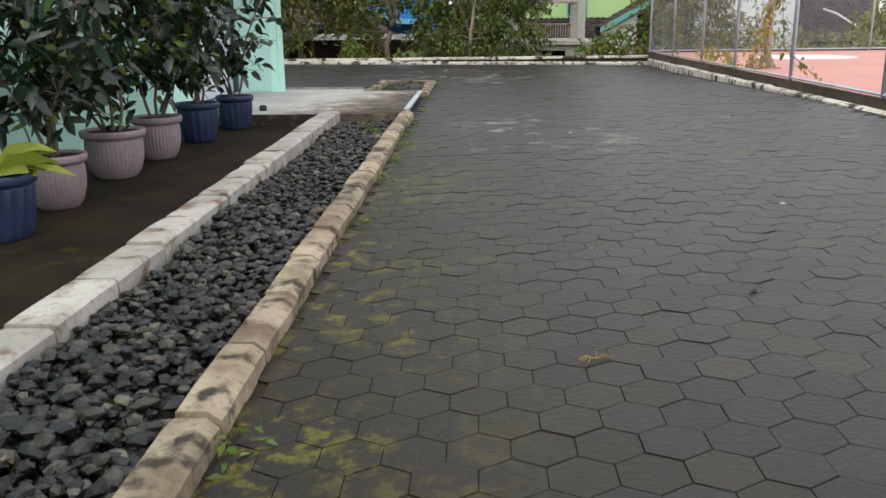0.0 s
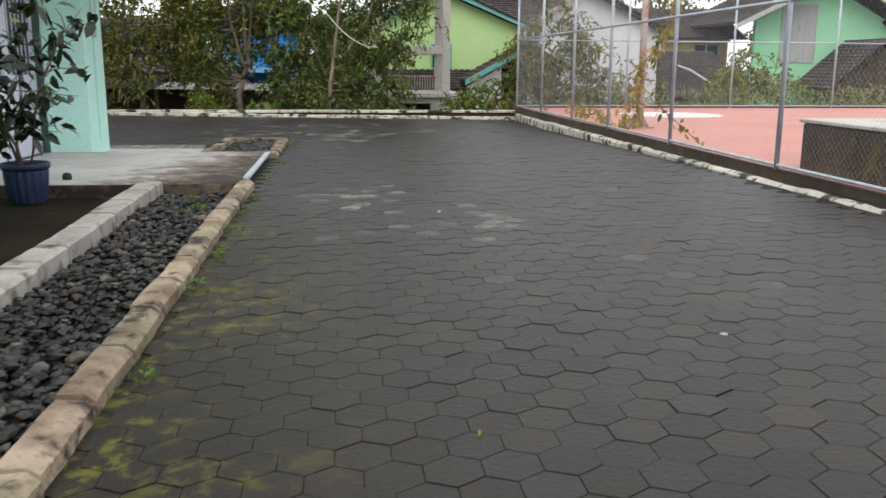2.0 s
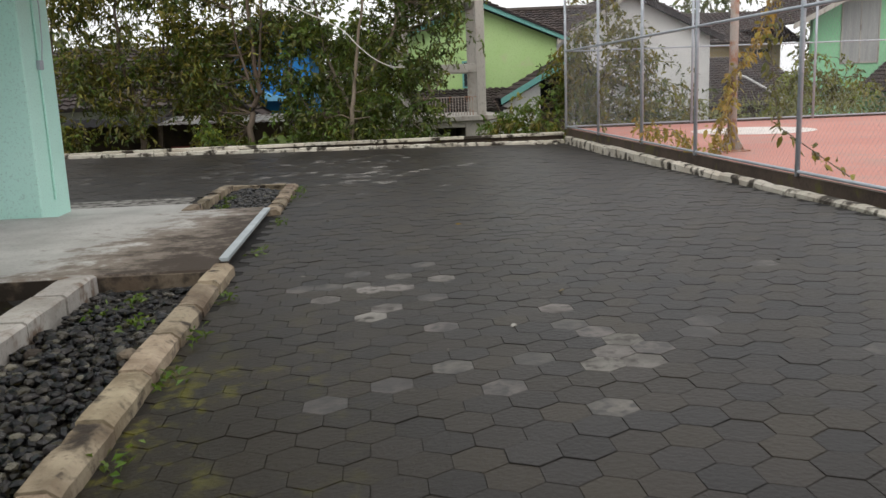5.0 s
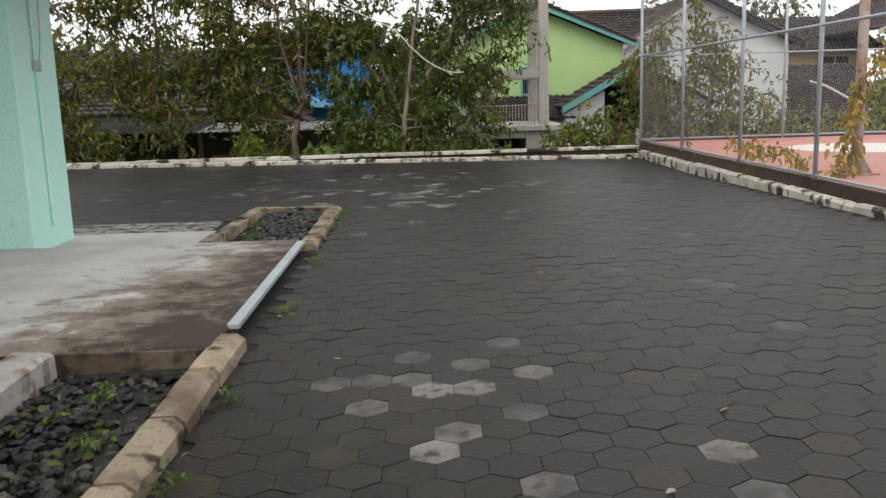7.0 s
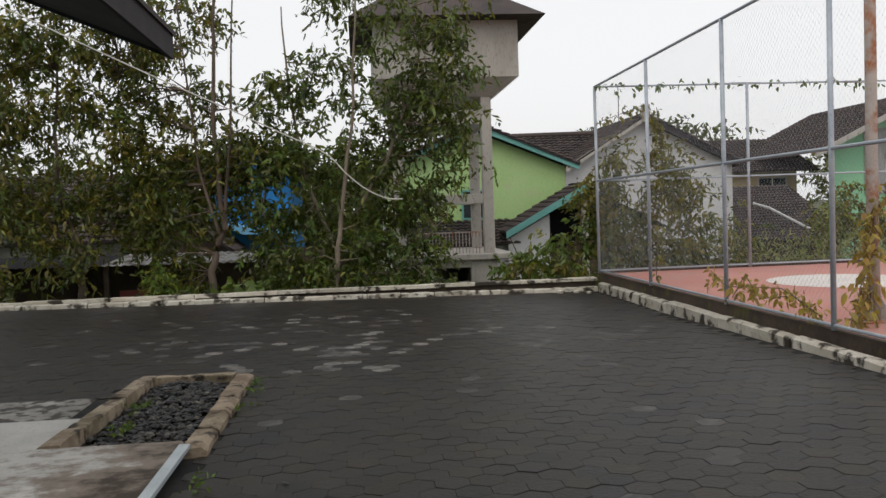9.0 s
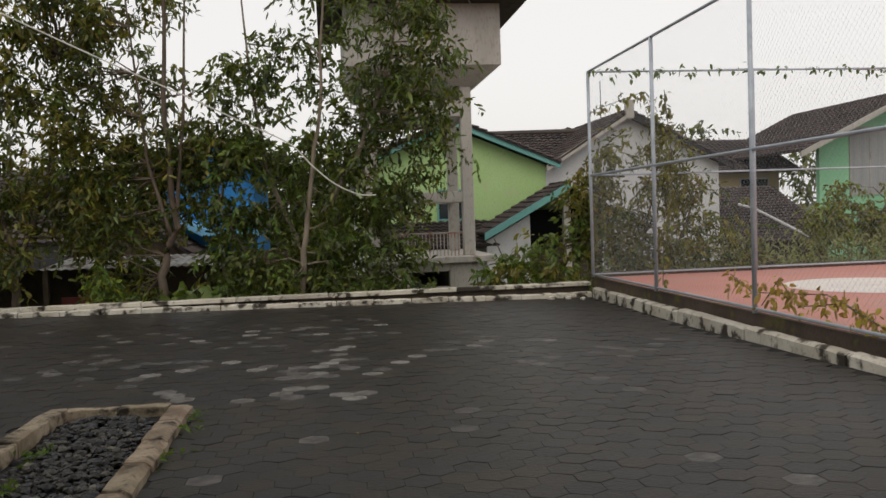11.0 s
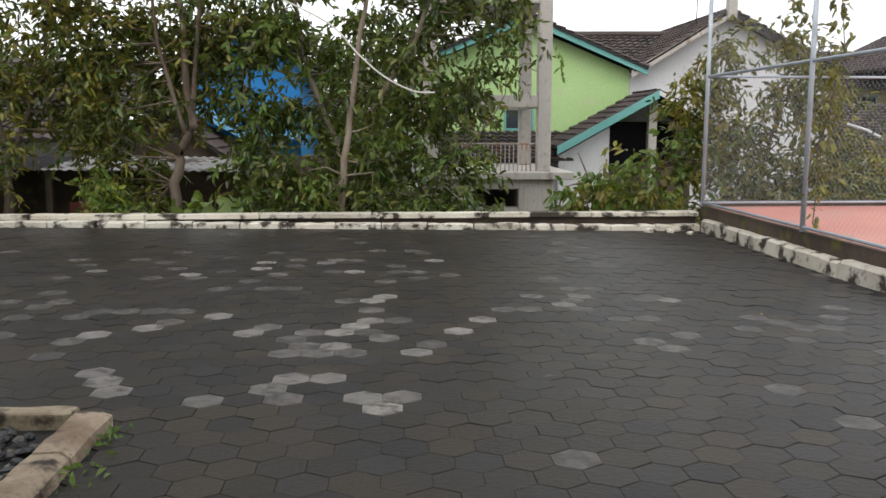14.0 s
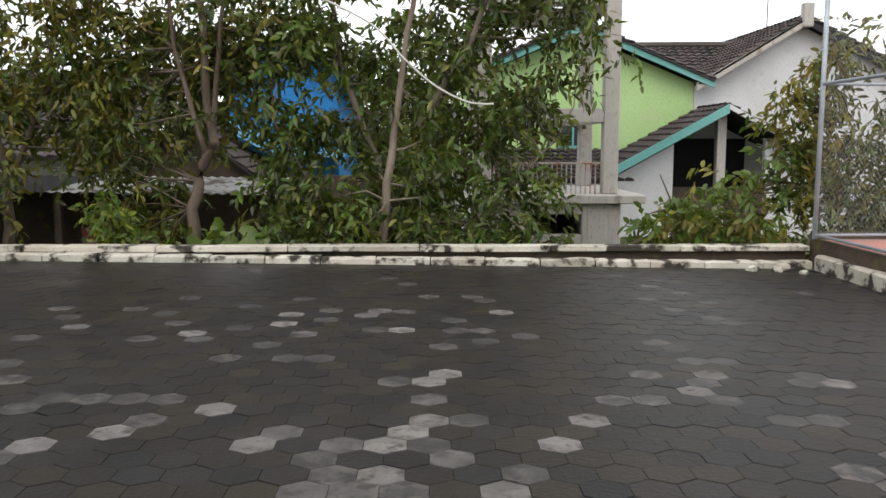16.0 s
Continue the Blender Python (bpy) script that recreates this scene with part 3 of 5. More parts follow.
def ring(name, cx, cy, r0, r1, z, material, a0=0, a1=360, n=48):
    bm = bmesh.new()
    vs = []
    for i in range(n + 1):
        a = radians(a0 + (a1 - a0) * i / n)
        vs.append([bm.verts.new((cx + r * math.cos(a), cy + r * math.sin(a), z)) for r in (r0, r1)])
    for u, v in zip(vs, vs[1:]):
        bm.faces.new((u[0], u[1], v[1], v[0]))
    return part(name, bm, material)


tagged(ring("court_circle", 7.6, 20.6, 0.02, 1.15, 0.204, M_LINE), kind="structure", label="pale painted spot on the court")


def fence():
    f = empty("court_fence", (0, 0, 0), label="tall galvanised pipe fence with wire mesh round the court", category="fence")
    X, Y, Z0, Z1 = 4.67, 23.8, 0.215, 3.66
    for y in (23.8, 21.0, 18.3, 15.95, 13.1, 10.1, 7.3, 4.5):
        part("post", tube(bmesh.new(), [(X, y, Z0), (X, y, Z1)], 0.027, 12), M_STEEL, f, smooth=True)
    for x in (7.6, 10.5, 13.4, 16.3, 19.2):
        part("post", tube(bmesh.new(), [(x, Y, Z0), (x, Y, Z1)], 0.028, 12), M_STEEL, f, smooth=True)
    for z, r in ((Z1, 0.02), (1.93, 0.02), (0.262, 0.018)):
        part("rail", tube(bmesh.new(), [(X, 2.0, z), (X, Y, z)], r, 10), M_STEEL, f, smooth=True)
        part("rail", tube(bmesh.new(), [(X, Y, z), (22, Y, z)], r * 0.85, 10), M_STEEL, f, smooth=True)
    # chain-link wire: two sets of slanting wires on each side
    def net(u0, u1, place, step=0.075, r=0.0007):
        vs, fs = [], []
        H = Z1 - 0.28
        for s in (1, -1):
            n = int((u1 - u0 + H) / step)
            for i in range(n):
                u = u0 - H + i * step
                a, b = max(u, u0), min(u + H, u1)
                if b <= a:
                    continue
                za, zb = 0.28 + (a - u), 0.28 + (b - u)
                if s < 0:
                    za, zb = Z1 + 0.28 - za, Z1 + 0.28 - zb
                k = len(vs)
                for du, dn in ((r, 0), (-r * 0.5, r), (-r * 0.5, -r)):
                    vs += [place(a, dn, za + du), place(b, dn, zb + du)]
                fs += [(k, k + 1, k + 3, k + 2), (k + 2, k + 3, k + 5, k + 4), (k + 4, k + 5, k + 1, k)]
        o = soup("wire_mesh", vs, fs, M_WIRE, f)
        o["kind"] = "stuff"
    net(4.5, Y, lambda u, n, z: (X + n, u, z))
    net(X, 20.0, lambda u, n, z: (u, Y + n, z))


fence()

pole = empty("court_pole", (5.42, 16.5, 0.2), label="rusty steel lamp pole with flared bolted foot", category="pole")
part("shaft", tube(bmesh.new(), [(0, 0, 0.0), (0, 0, 1.1), (0, 0, 6.5)], [0.068, 0.06, 0.05], 16), M_RUST, pole, smooth=True)
part("base_plate", block(bmesh.new(), -0.2, 0.2, -0.2, 0.2, 0, 0.02, 0.004), M_RUST, pole)
for k in range(4):
    bm = bmesh.new()
    vs = [bm.verts.new(p) for p in ((0.06, -0.008, 0.02), (0.19, -0.008, 0.02), (0.07, -0.008, 0.24), (0.06, 0.008, 0.02), (0.19, 0.008, 0.02), (0.07, 0.008, 0.24))]
    for q in ((0, 1, 2), (5, 4, 3), (0, 3, 4, 1), (1, 4, 5, 2), (2, 5, 3, 0)):
        bm.faces.new([vs[i] for i in q])
    part("gusset", bm, M_RUST, pole).matrix_basis = pose(0, 0, 0, 0, 0, 45 + 90 * k)

plinth = empty("concrete_plinth", (0, 0, 0), label="dark mossy concrete block with pale top on the court", category="plinth")
part("block", block(bmesh.new(), 4.98, 6.9, 7.4, 10.2, 0.19, 0.7, 0.02), M_MOSS_WALL, plinth)
part("cap", block(bmesh.new(), 4.95, 6.93, 7.37, 10.23, 0.701, 0.74, 0.008), M_CONC, plinth, "pale grey cement cap")


# ---- water tower ----
def water_tower():
    t = empty("water_tower", (0, 0, 0), label="weathered concrete water tower with open frame", category="tower")
    b = part("base", block(bmesh.new(), 1.35, 2.02, 28.25, 31.3, -1.1, 0.3, 0.02), M_CONC, t)
    part("base_pier", block(bmesh.new(), 2.85, 3.5, 28.25, 31.3, -1.1, 0.3, 0.02), M_CONC, t)
    part("base_beam", block(bmesh.new(), 2.02, 2.85, 28.25, 28.55, 0.12, 0.3, 0.01), M_CONC, t)
    part("base_sill", block(bmesh.new(), 2.02, 2.85, 28.27, 28.5, -1.1, -0.22, 0.01), M_CONC, t)
    part("base_back", block(bmesh.new(), 2.02, 2.85, 31.0, 31.3, -1.1, 0.3), M_CONC, t)
    part("base_recess", block(bmesh.new(), 2.95, 3.26, 28.235, 28.25, -0.42, 0.2, 0.004), M_CONC, t)
    part("floor_slab", block(bmesh.new(), 1.15, 3.87, 28.1, 31.6, 0.3, 0.44, 0.015), M_CONC, t)
    for x, y in ((3.36, 28.6), (3.42, 31.2), (1.25, 28.6), (1.25, 31.2)):
        part("column", block(bmesh.new(), x - 0.125, x + 0.125, y - 0.125, y + 0.125, 0.44, 4.2, 0.012), M_CONC, t)
    for z0, z1 in ((1.62, 1.85), (3.5, 3.85)):
        part("tie_beam", block(bmesh.new(), 1.375, 3.235, 28.5, 28.7, z0, z1, 0.01), M_CONC, t)
        part("tie_beam", block(bmesh.new(), 1.375, 3.295, 31.1, 31.3, z0, z1, 0.01), M_CONC, t)
        part("tie_beam", block(bmesh.new(), 3.27, 3.45, 28.726, 31.07, z0 + 0.01, z1 - 0.01, 0.01), M_CONC, t)
    bm = bmesh.new()
    lo = [bm.verts.new(p) for p in ((1.0, 28.45, 4.15), (3.55, 28.45, 4.15), (3.55, 31.35, 4.15), (1.0, 31.35, 4.15))]
    mid = [bm.verts.new(p) for p in ((0.75, 28.05, 4.55), (4.1, 28.05, 4.55), (4.1, 31.75, 4.55), (0.75, 31.75, 4.55))]
    top = [bm.verts.new(p) for p in ((0.75, 28.05, 5.85), (4.1, 28.05, 5.85), (4.1, 31.75, 5.85), (0.75, 31.75, 5.85))]
    bm.faces.new(lo[::-1])
    bm.faces.new(top)
    for r, s in ((lo, mid), (mid, top)):
        for i in range(4):
            bm.faces.new((r[i], r[(i + 1) % 4], s[(i + 1) % 4], s[i]))
    part("tank", bm, M_CONC, t)
    bm = bmesh.new()
    eave = [bm.verts.new(p) for p in ((0.2, 27.5, 5.86), (4.65, 27.5, 5.86), (4.65, 32.3, 5.86), (0.2, 32.3, 5.86))]
    ridge = [bm.verts.new(p) for p in ((1.9, 29.9, 7.3), (2.9, 29.9, 7.3))]
    bm.faces.new(eave[::-1])
    for q in ((eave[0], eave[1], ridge[1], ridge[0]), (eave[1], eave[2], ridge[1]), (eave[2], eave[3], ridge[0], ridge[1]), (eave[3], eave[0], ridge[0])):
        bm.faces.new(q)
    part("roof", bm, M_TILE, t)
    rail = part("railing", tube(bmesh.new(), [(1.4, 28.45, 0.95), (3.2, 28.45, 0.95)], 0.018, 6), M_RUST, t, "thin rusty railing")
    for i in range(22):
        x = 1.42 + i * 0.08
        part("railing_bar", tube(bmesh.new(), [(x, 28.45, 0.44), (x, 28.45, 0.94)], 0.012, 5), M_RUST, rail)
    return t


water_tower()


# ---- houses beyond ----
def tile_slope(name, corner, along, up, cols, rows, material, parent):
    """A slope of overlapping barrel tiles, joined: corner is the low left end, along runs with the eave, up runs up the slope."""
    rng = np.random.default_rng(cols * 31 + rows)
    c, a, u = (np.array(p, float) for p in (corner, along, up))
    nrm = np.cross(a, u)
    nrm /= np.linalg.norm(nrm)
    if nrm[2] < 0:
        nrm = -nrm
    da, du = a / cols, u / rows
    vs, fs = [], []
    prof = ((0.02, 0.0), (0.28, 0.045), (0.62, 0.03), (0.98, 0.0))
    for i in range(cols):
        for j in range(rows):
            o = c + da * i + du * j + nrm * rng.uniform(0, 0.012)
            k = len(vs)
            for s, lift in prof:
                vs += [o + da * s + nrm * (lift + 0.05), o + da * s + du * 1.3 + nrm * (lift - 0.012)]
            vs += [o + da * prof[0][0] - nrm * 0.01, o + da * prof[-1][0] - nrm * 0.01]
            for q in range(3):
                fs.append((k + 2 * q, k + 2 * q + 2, k + 2 * q + 3, k + 2 * q + 1))
            fs.append((k + 8, k + 9, k + 6, k + 4, k + 2, k))
    o = soup(name, vs, fs, material, parent)
    o["kind"] = "stuff"
    q = [c - nrm * d + a * i + u * j for d in (0.0, 0.05) for i, j in ((0, 0), (1, 0), (1, 1), (0, 1))]
    soup("roof_deck", q, [(0, 1, 2, 3), (7, 6, 5, 4), (0, 4, 5, 1), (1, 5, 6, 2), (2, 6, 7, 3), (3, 7, 4, 0)], M_BROWN_ROOF, parent)
    return o


def polygon_wall(pts, y0, y1):
    """A wall of any outline in the x-z plane, with thickness along y."""
    bm = bmesh.new()
    f = [bm.verts.new((x, y0, z)) for x, z in pts]
    b = [bm.verts.new((x, y1, z)) for x, z in pts]
    bm.faces.new(f)
    bm.faces.new(b[::-1])
    for i in range(len(pts)):
        j = (i + 1) % len(pts)
        bm.faces.new((f[i], b[i], b[j], f[j]))
    bmesh.ops.recalc_face_normals(bm, faces=bm.faces)
    return bm


def barge(p, q, y0, y1, depth):
    """A sloping board between two points of the x-z plane."""
    return polygon_wall([p, q, (q[0], q[1] - depth), (p[0], p[1] - depth)], y0, y1)


def window_in(parent, x0, x1, y, z0, z1, frame_mat, pane_mat=None, bars=1, curtain=False):
    win = empty("window", (0, 0, 0))
    win.parent = parent
    fw = 0.06
    for a, b, c, d in ((x0, x1, z0, z0 + fw), (x0, x1, z1 - fw, z1), (x0, x0 + fw, z0 + fw, z1 - fw), (x1 - fw, x1, z0 + fw, z1 - fw)):
        part("frame_bar", block(bmesh.new(), a, b, y - 0.06, y, c, d), frame_mat, win)
    for i in range(bars):
        x = x0 + (x1 - x0) * (i + 1) / (bars + 1)
        part("frame_bar", block(bmesh.new(), x - 0.025, x + 0.025, y - 0.055, y, z0 + fw, z1 - fw), frame_mat, win)
    part("pane", block(bmesh.new(), x0 + fw, x1 - fw, y - 0.03, y - 0.02, z0 + fw, z1 - fw), pane_mat or M_GLASS, win)
    return win


def green_house():
    h = empty("green_house", (0, 0, 0), label="lime green house with dark tiled roof and turquoise fascia", category="house")
    part("gable_wall", polygon_wall([(1.2, -1.1), (7.35, -1.1), (7.35, 2.85), (4.3, 4.1), (1.2, 2.85)], 37.0, 37.25), M_GREEN_WALL, h)
    part("side_wall", block(bmesh.new(), 7.1, 7.35, 37.25, 44, -1.1, 2.85), M_GREEN_WALL, h)
    part("barge_board", barge((4.3, 4.3), (7.75, 2.88), 36.55, 36.62, 0.18), M_TEAL, h, "turquoise barge board")
    part("barge_board", barge((0.8, 2.88), (4.3, 4.3), 36.55, 36.62, 0.18), M_TEAL, h, "turquoise barge board")
    tile_slope("roof_tiles", (7.75, 36.5, 2.9), (0, 7.5, 0), (-3.45, 0, 1.45), 28, 13, M_TILE, h)
    tile_slope("roof_tiles", (0.85, 36.5, 2.9), (0, 7.5, 0), (3.45, 0, 1.45), 28, 13, M_TILE, h)
    # main ridge runs across, behind both gables
    tile_slope("roof_tiles", (4.6, 38.2, 2.75), (7.0, 0, 0), (0, 3.0, 1.45), 27, 13, M_TILE, h)
    part("ridge", tube(bmesh.new(), [(4.4, 41.2, 4.25), (11.6, 41.2, 4.32)], 0.11, 8), M_TILE, h)
    part("back_wall", block(bmesh.new(), 1.2, 16, 43.8, 44, -1.1, 2.7), M_WHITE_WALL, h)
    window_in(h, 3.75, 4.6, 37.0, 1.15, 2.15, M_TEAL)
    # lower lean-to roof at the foot of the gable
    tile_slope("roof_tiles", (1.2, 35.2, 0.35), (4.2, 0, 0), (0, 1.8, 0.75), 18, 8, M_TILE, h)
    part("lean_to_wall", block(bmesh.new(), 1.2, 5.2, 35.6, 35.75, -1.1, 0.35), M_WHITE_WALL, h)
    return h


def white_house():
    h = empty("white_house", (0, 0, 0), label="grey white rendered house gable with dark tiles", category="house")
    part("gable_wall", polygon_wall([(7.36, -1.1), (13.3, -1.1), (13.3, 2.75), (10.1, 4.35), (7.36, 2.75)], 37.0, 37.25), M_WHITE_WALL, h)
    part("barge_board", barge((7.3, 2.82), (10.1, 4.5), 36.6, 36.68, 0.2), M_CONC, h, "grey weathered barge board")
    part("barge_board", barge((10.1, 4.5), (13.7, 2.7), 36.6, 36.68, 0.2), M_BROWN_ROOF, h, "dark barge board")
    part("finial", block(bmesh.new(), 9.97, 10.23, 36.5, 36.75, 4.25, 4.85, 0.02), M_CONC, h)
    tile_slope("roof_tiles", (13.7, 36.6, 2.72), (0, 6.5, 0), (-3.6, 0, 1.8), 25, 14, M_TILE, h)
    tile_slope("roof_tiles", (7.35, 36.6, 2.82), (0, 6.5, 0), (2.75, 0, 1.68), 25, 13, M_TILE, h)
    part("antenna", tube(bmesh.new(), [(9.6, 38, 4.2), (9.6, 38, 5.7)], 0.015, 5), M_BROWN_ROOF, h)
    return h


def porch_gable():
    h = empty("porch_gable", (0, 0, 0), label="low gabled porch with turquoise edge and dark opening", category="porch")
    part("gable_wall", polygon_wall([(5.0, -1.1), (6.35, -1.1), (6.35, 1.25), (5.0, 0.5)], 35.2, 35.35), M_WHITE_WALL, h)
    part("gable_wall", polygon_wall([(8.6, -1.1), (9.9, -1.1), (9.9, 0.75), (8.6, 1.4)], 35.2, 35.35), M_WHITE_WALL, h)
    part("pillar", block(bmesh.new(), 7.4, 7.62, 35.15, 35.37, -1.1, 1.95, 0.01), M_CONC, h)
    part("sill_wall", block(bmesh.new(), 6.35, 8.6, 35.22, 35.34, -1.1, 0.2), M_MOSS_WALL, h)
    # back wall and soffit coloured near black, so the opening's shade is painted in
    part("inner_wall", block(bmesh.new(), 6.3, 8.7, 36.8, 36.95, -1.1, 1.4), M_PORCH_SHADE, h)
    part("soffit", polygon_wall([(4.9, 0.62), (7.5, 2.1), (10.1, 0.75), (10.1, 0.7), (7.5, 2.04), (4.9, 0.56)], 34.75, 36.98), M_PORCH_SHADE, h)
    part("barge_board", barge((4.85, 0.75), (7.5, 2.2), 34.65, 34.74, 0.21), M_TEAL, h, "turquoise barge board")
    part("barge_board", barge((7.5, 2.2), (10.1, 0.85), 34.65, 34.74, 0.12), M_WHITE_WALL, h)
    tile_slope("roof_tiles", (4.85, 34.75, 0.72), (0, 2.2, 0), (2.65, 0, 1.45), 8, 10, M_TILE, h)
    tile_slope("roof_tiles", (10.15, 34.75, 0.8), (0, 2.2, 0), (-2.65, 0, 1.38), 8, 10, M_TILE, h)
    return h


def blue_house():
    h = empty("blue_house", (0, 0, 0), label="bright blue house wall with dark roof behind trees", category="house")
    part("wall", polygon_wall([(-4.25, -1.1), (-1.75, -1.1), (-1.75, 2.9), (-3.0, 3.62), (-4.25, 2.9)], 34.5, 34.75), M_BLUE_WALL, h)
    part("side_wall", block(bmesh.new(), -2.0, -1.75, 34.75, 40, -1.1, 2.85), M_BLUE_WALL, h)
    part("canopy", polygon_wall([(-4.1, 1.55), (-3.1, 1.0), (-1.6, 0.95), (-1.6, 1.1), (-3.0, 1.18), (-4.1, 1.75)], 33.4, 34.5), M_BLUE_TRIM, h, "pale blue canopy edge")
    tile_slope("roof_tiles", (-4.95, 33.9, 2.6), (0, 6, 0), (1.95, 0, 1.15), 24, 8, M_TILE, h)
    tile_slope("roof_tiles", (-1.05, 33.9, 2.6), (0, 6, 0), (-1.95, 0, 1.15), 24, 8, M_TILE, h)
    tile_slope("roof_tiles", (-3.15, 32.0, 0.55), (0, 2.6, 0), (-1.5, 0, 1.15), 10, 6, M_TILE, h)
    tile_slope("roof_tiles", (-6.2, 32.0, 0.55), (0, 2.6, 0), (1.55, 0, 1.15), 10, 6, M_TILE, h)
    part("low_gable", polygon_wall([(-6.0, -1.1), (-3.3, -1.1), (-3.3, 0.6), (-4.65, 1.6), (-6.0, 0.6)], 32.3, 32.45), M_MOSS_WALL, h)
    part("low_wall", block(bmesh.new(), -3.3, -0.4, 32.3, 32.45, -1.1, 0.6), M_MOSS_WALL, h)
    return h


def tin_shed():
    h = empty("tin_shed", (0, 0, 0), label="dark shed with a pale corrugated tin roof", category="shed")
    part("back_wall", block(bmesh.new(), -9.5, -1.9, 28.6, 28.75, -0.9, 0.62), M_MOSS_WALL, h)
    part("side_wall", block(bmesh.new(), -2.05, -1.9, 27.2, 28.6, -0.9, 0.55), M_MOSS_WALL, h)
    part("front_wall", block(bmesh.new(), -4.0, -2.05, 27.2, 27.32, -0.9, 0.5), M_MOSS_WALL, h)
    part("red_board", block(bmesh.new(), -5.0, -4.45, 27.5, 27.55, -0.9, -0.02), M_RED_WALL, h, "faded red board")
    for x in (-9.3, -7.2, -5.1, -4.05):
        part("post", block(bmesh.new(), x - 0.05, x + 0.05, 26.9, 27.0, -0.9, 0.58), M_BARK, h)
    for x0, x1, m in ((-5.1, -1.95, M_TIN), (-9.6, -5.12, M_BROWN_ROOF)):
        bm = bmesh.new()
        n = int((x1 - x0) / 0.04)
        prev = None
        for i in range(n + 1):
            x = x0 + (x1 - x0) * i / n
            dz = 0.012 * math.cos(i * math.pi / 2)
            cur = [bm.verts.new((x, 26.55, 0.58 + dz - 0.03 * (x + 5) / 3)), bm.verts.new((x, 28.9, 0.72 + dz - 0.03 * (x + 5) / 3))]
            if prev:
                bm.faces.new((prev[0], cur[0], cur[1], prev[1]))
            prev = cur
        bmesh.ops.solidify(bm, geom=bm.faces[:], thickness=0.006)
        part("roof_sheet", bm, m, h)
    return h


def left_house():
    h = empty("brown_roof_house", (0, 0, 0), label="old house with a rusty brown tiled roof", category="house")
    part("wall", block(bmesh.new(), -15, -5.6, 33.2, 33.4, -1.1, 1.2), M_WHITE_WALL, h)
    tile_slope("roof_tiles", (-15.2, 32.0, 0.95), (9.6, 0, 0), (0, 4.0, 2.0), 36, 16, M_TILE, h)
    return h


def sea_green_house():
    h = empty("sea_green_house", (0, 0, 0), label="sea green house with dark hipped tile roofs", category="house")
    part("wall", polygon_wall([(20.0, -1.1), (26.9, -1.1), (26.9, 3.5), (23.4, 5.3), (20.0, 3.5)], 42.0, 42.25), M_SEA_WALL, h)
    part("annex", block(bmesh.new(), 26.9, 34, 43, 43.25, -1.1, 3.4), M_ORANGE_WALL, h)
    window_in(h, 21.3, 23.1, 42.0, 1.55, 4.3, M_CONC, M_CURTAIN, 1)
    tile_slope("roof_tiles", (18.6, 40.8, 3.35), (0, 9, 0), (4.8, 0, 2.3), 36, 20, M_TILE, h)
    tile_slope("roof_tiles", (28.2, 40.8, 3.35), (0, 9, 0), (-4.8, 0, 2.3), 36, 20, M_TILE, h)
    tile_slope("roof_tiles", (26.5, 41.5, 3.3), (8, 0, 0), (0, 4, 1.8), 30, 18, M_TILE, h)
    part("barge_board", barge((18.5, 3.3), (23.4, 5.65), 40.7, 40.8, 0.22), M_CONC, h)
    part("barge_board", barge((23.4, 5.65), (28.3, 3.3), 40.7, 40.8, 0.22), M_CONC, h)
    tile_slope("roof_tiles", (22.0, 38.5, 0.35), (0, 3.4, 0), (2.6, 0, 2.2), 14, 14, M_TILE, h)
    tile_slope("roof_tiles", (27.6, 38.5, 0.35), (0, 3.4, 0), (-3.0, 0, 2.2), 14, 14, M_TILE, h)
    part("porch_front", polygon_wall([(22.5, -1.1), (27.2, -1.1), (27.2, 0.5), (24.6, 2.4), (22.5, 0.55)], 39.0, 39.2), M_MOSS_WALL, h)
    return h


def ochre_house():
    h = empty("ochre_house", (0, 0, 0), label="ochre walled house with a dark tiled roof", category="house")
    part("wall", block(bmesh.new(), 13.8, 20.5, 46, 46.25, -1.1, 2.9), M_YELLOW_WALL, h)
    window_in(h, 18.6, 20.0, 46.0, 1.6, 2.5, M_CONC)
    tile_slope("roof_tiles", (13.2, 45.2, 2.75), (8, 0, 0), (0, 4, 1.7), 32, 18, M_TILE, h)
    tile_slope("roof_tiles", (11.5, 37.2, 0.0), (6.3, 0, 0), (0, 4.5, 2.0), 26, 20, M_TILE, h)
    part("front_wall", block(bmesh.new(), 11.5, 17.7, 37.8, 38.0, -1.1, 0.1), M_MOSS_WALL, h)
    part("gutter_pipe", tube(bmesh.new(), [(16.6, 36.9, 0.1), (15.6, 38.9, 1.15), (15.2, 39.4, 1.35)], 0.045, 8), M_WHITE_WALL, h)
    return h


green_house()
white_house()
porch_gable()
blue_house()
tin_shed()
left_house()
sea_green_house()
ochre_house()


# ---- trees and shrubs ----
def limb_line(rng, p, d, length, n=6, wander=0.12):
    pts = [Vector(p)]
    d = Vector(d).normalized()
    for _ in range(n):
        d = (d + Vector(rng.normal(size=3)) * wander).normalized()
        pts.append(pts[-1] + d * (length / n))
    return pts


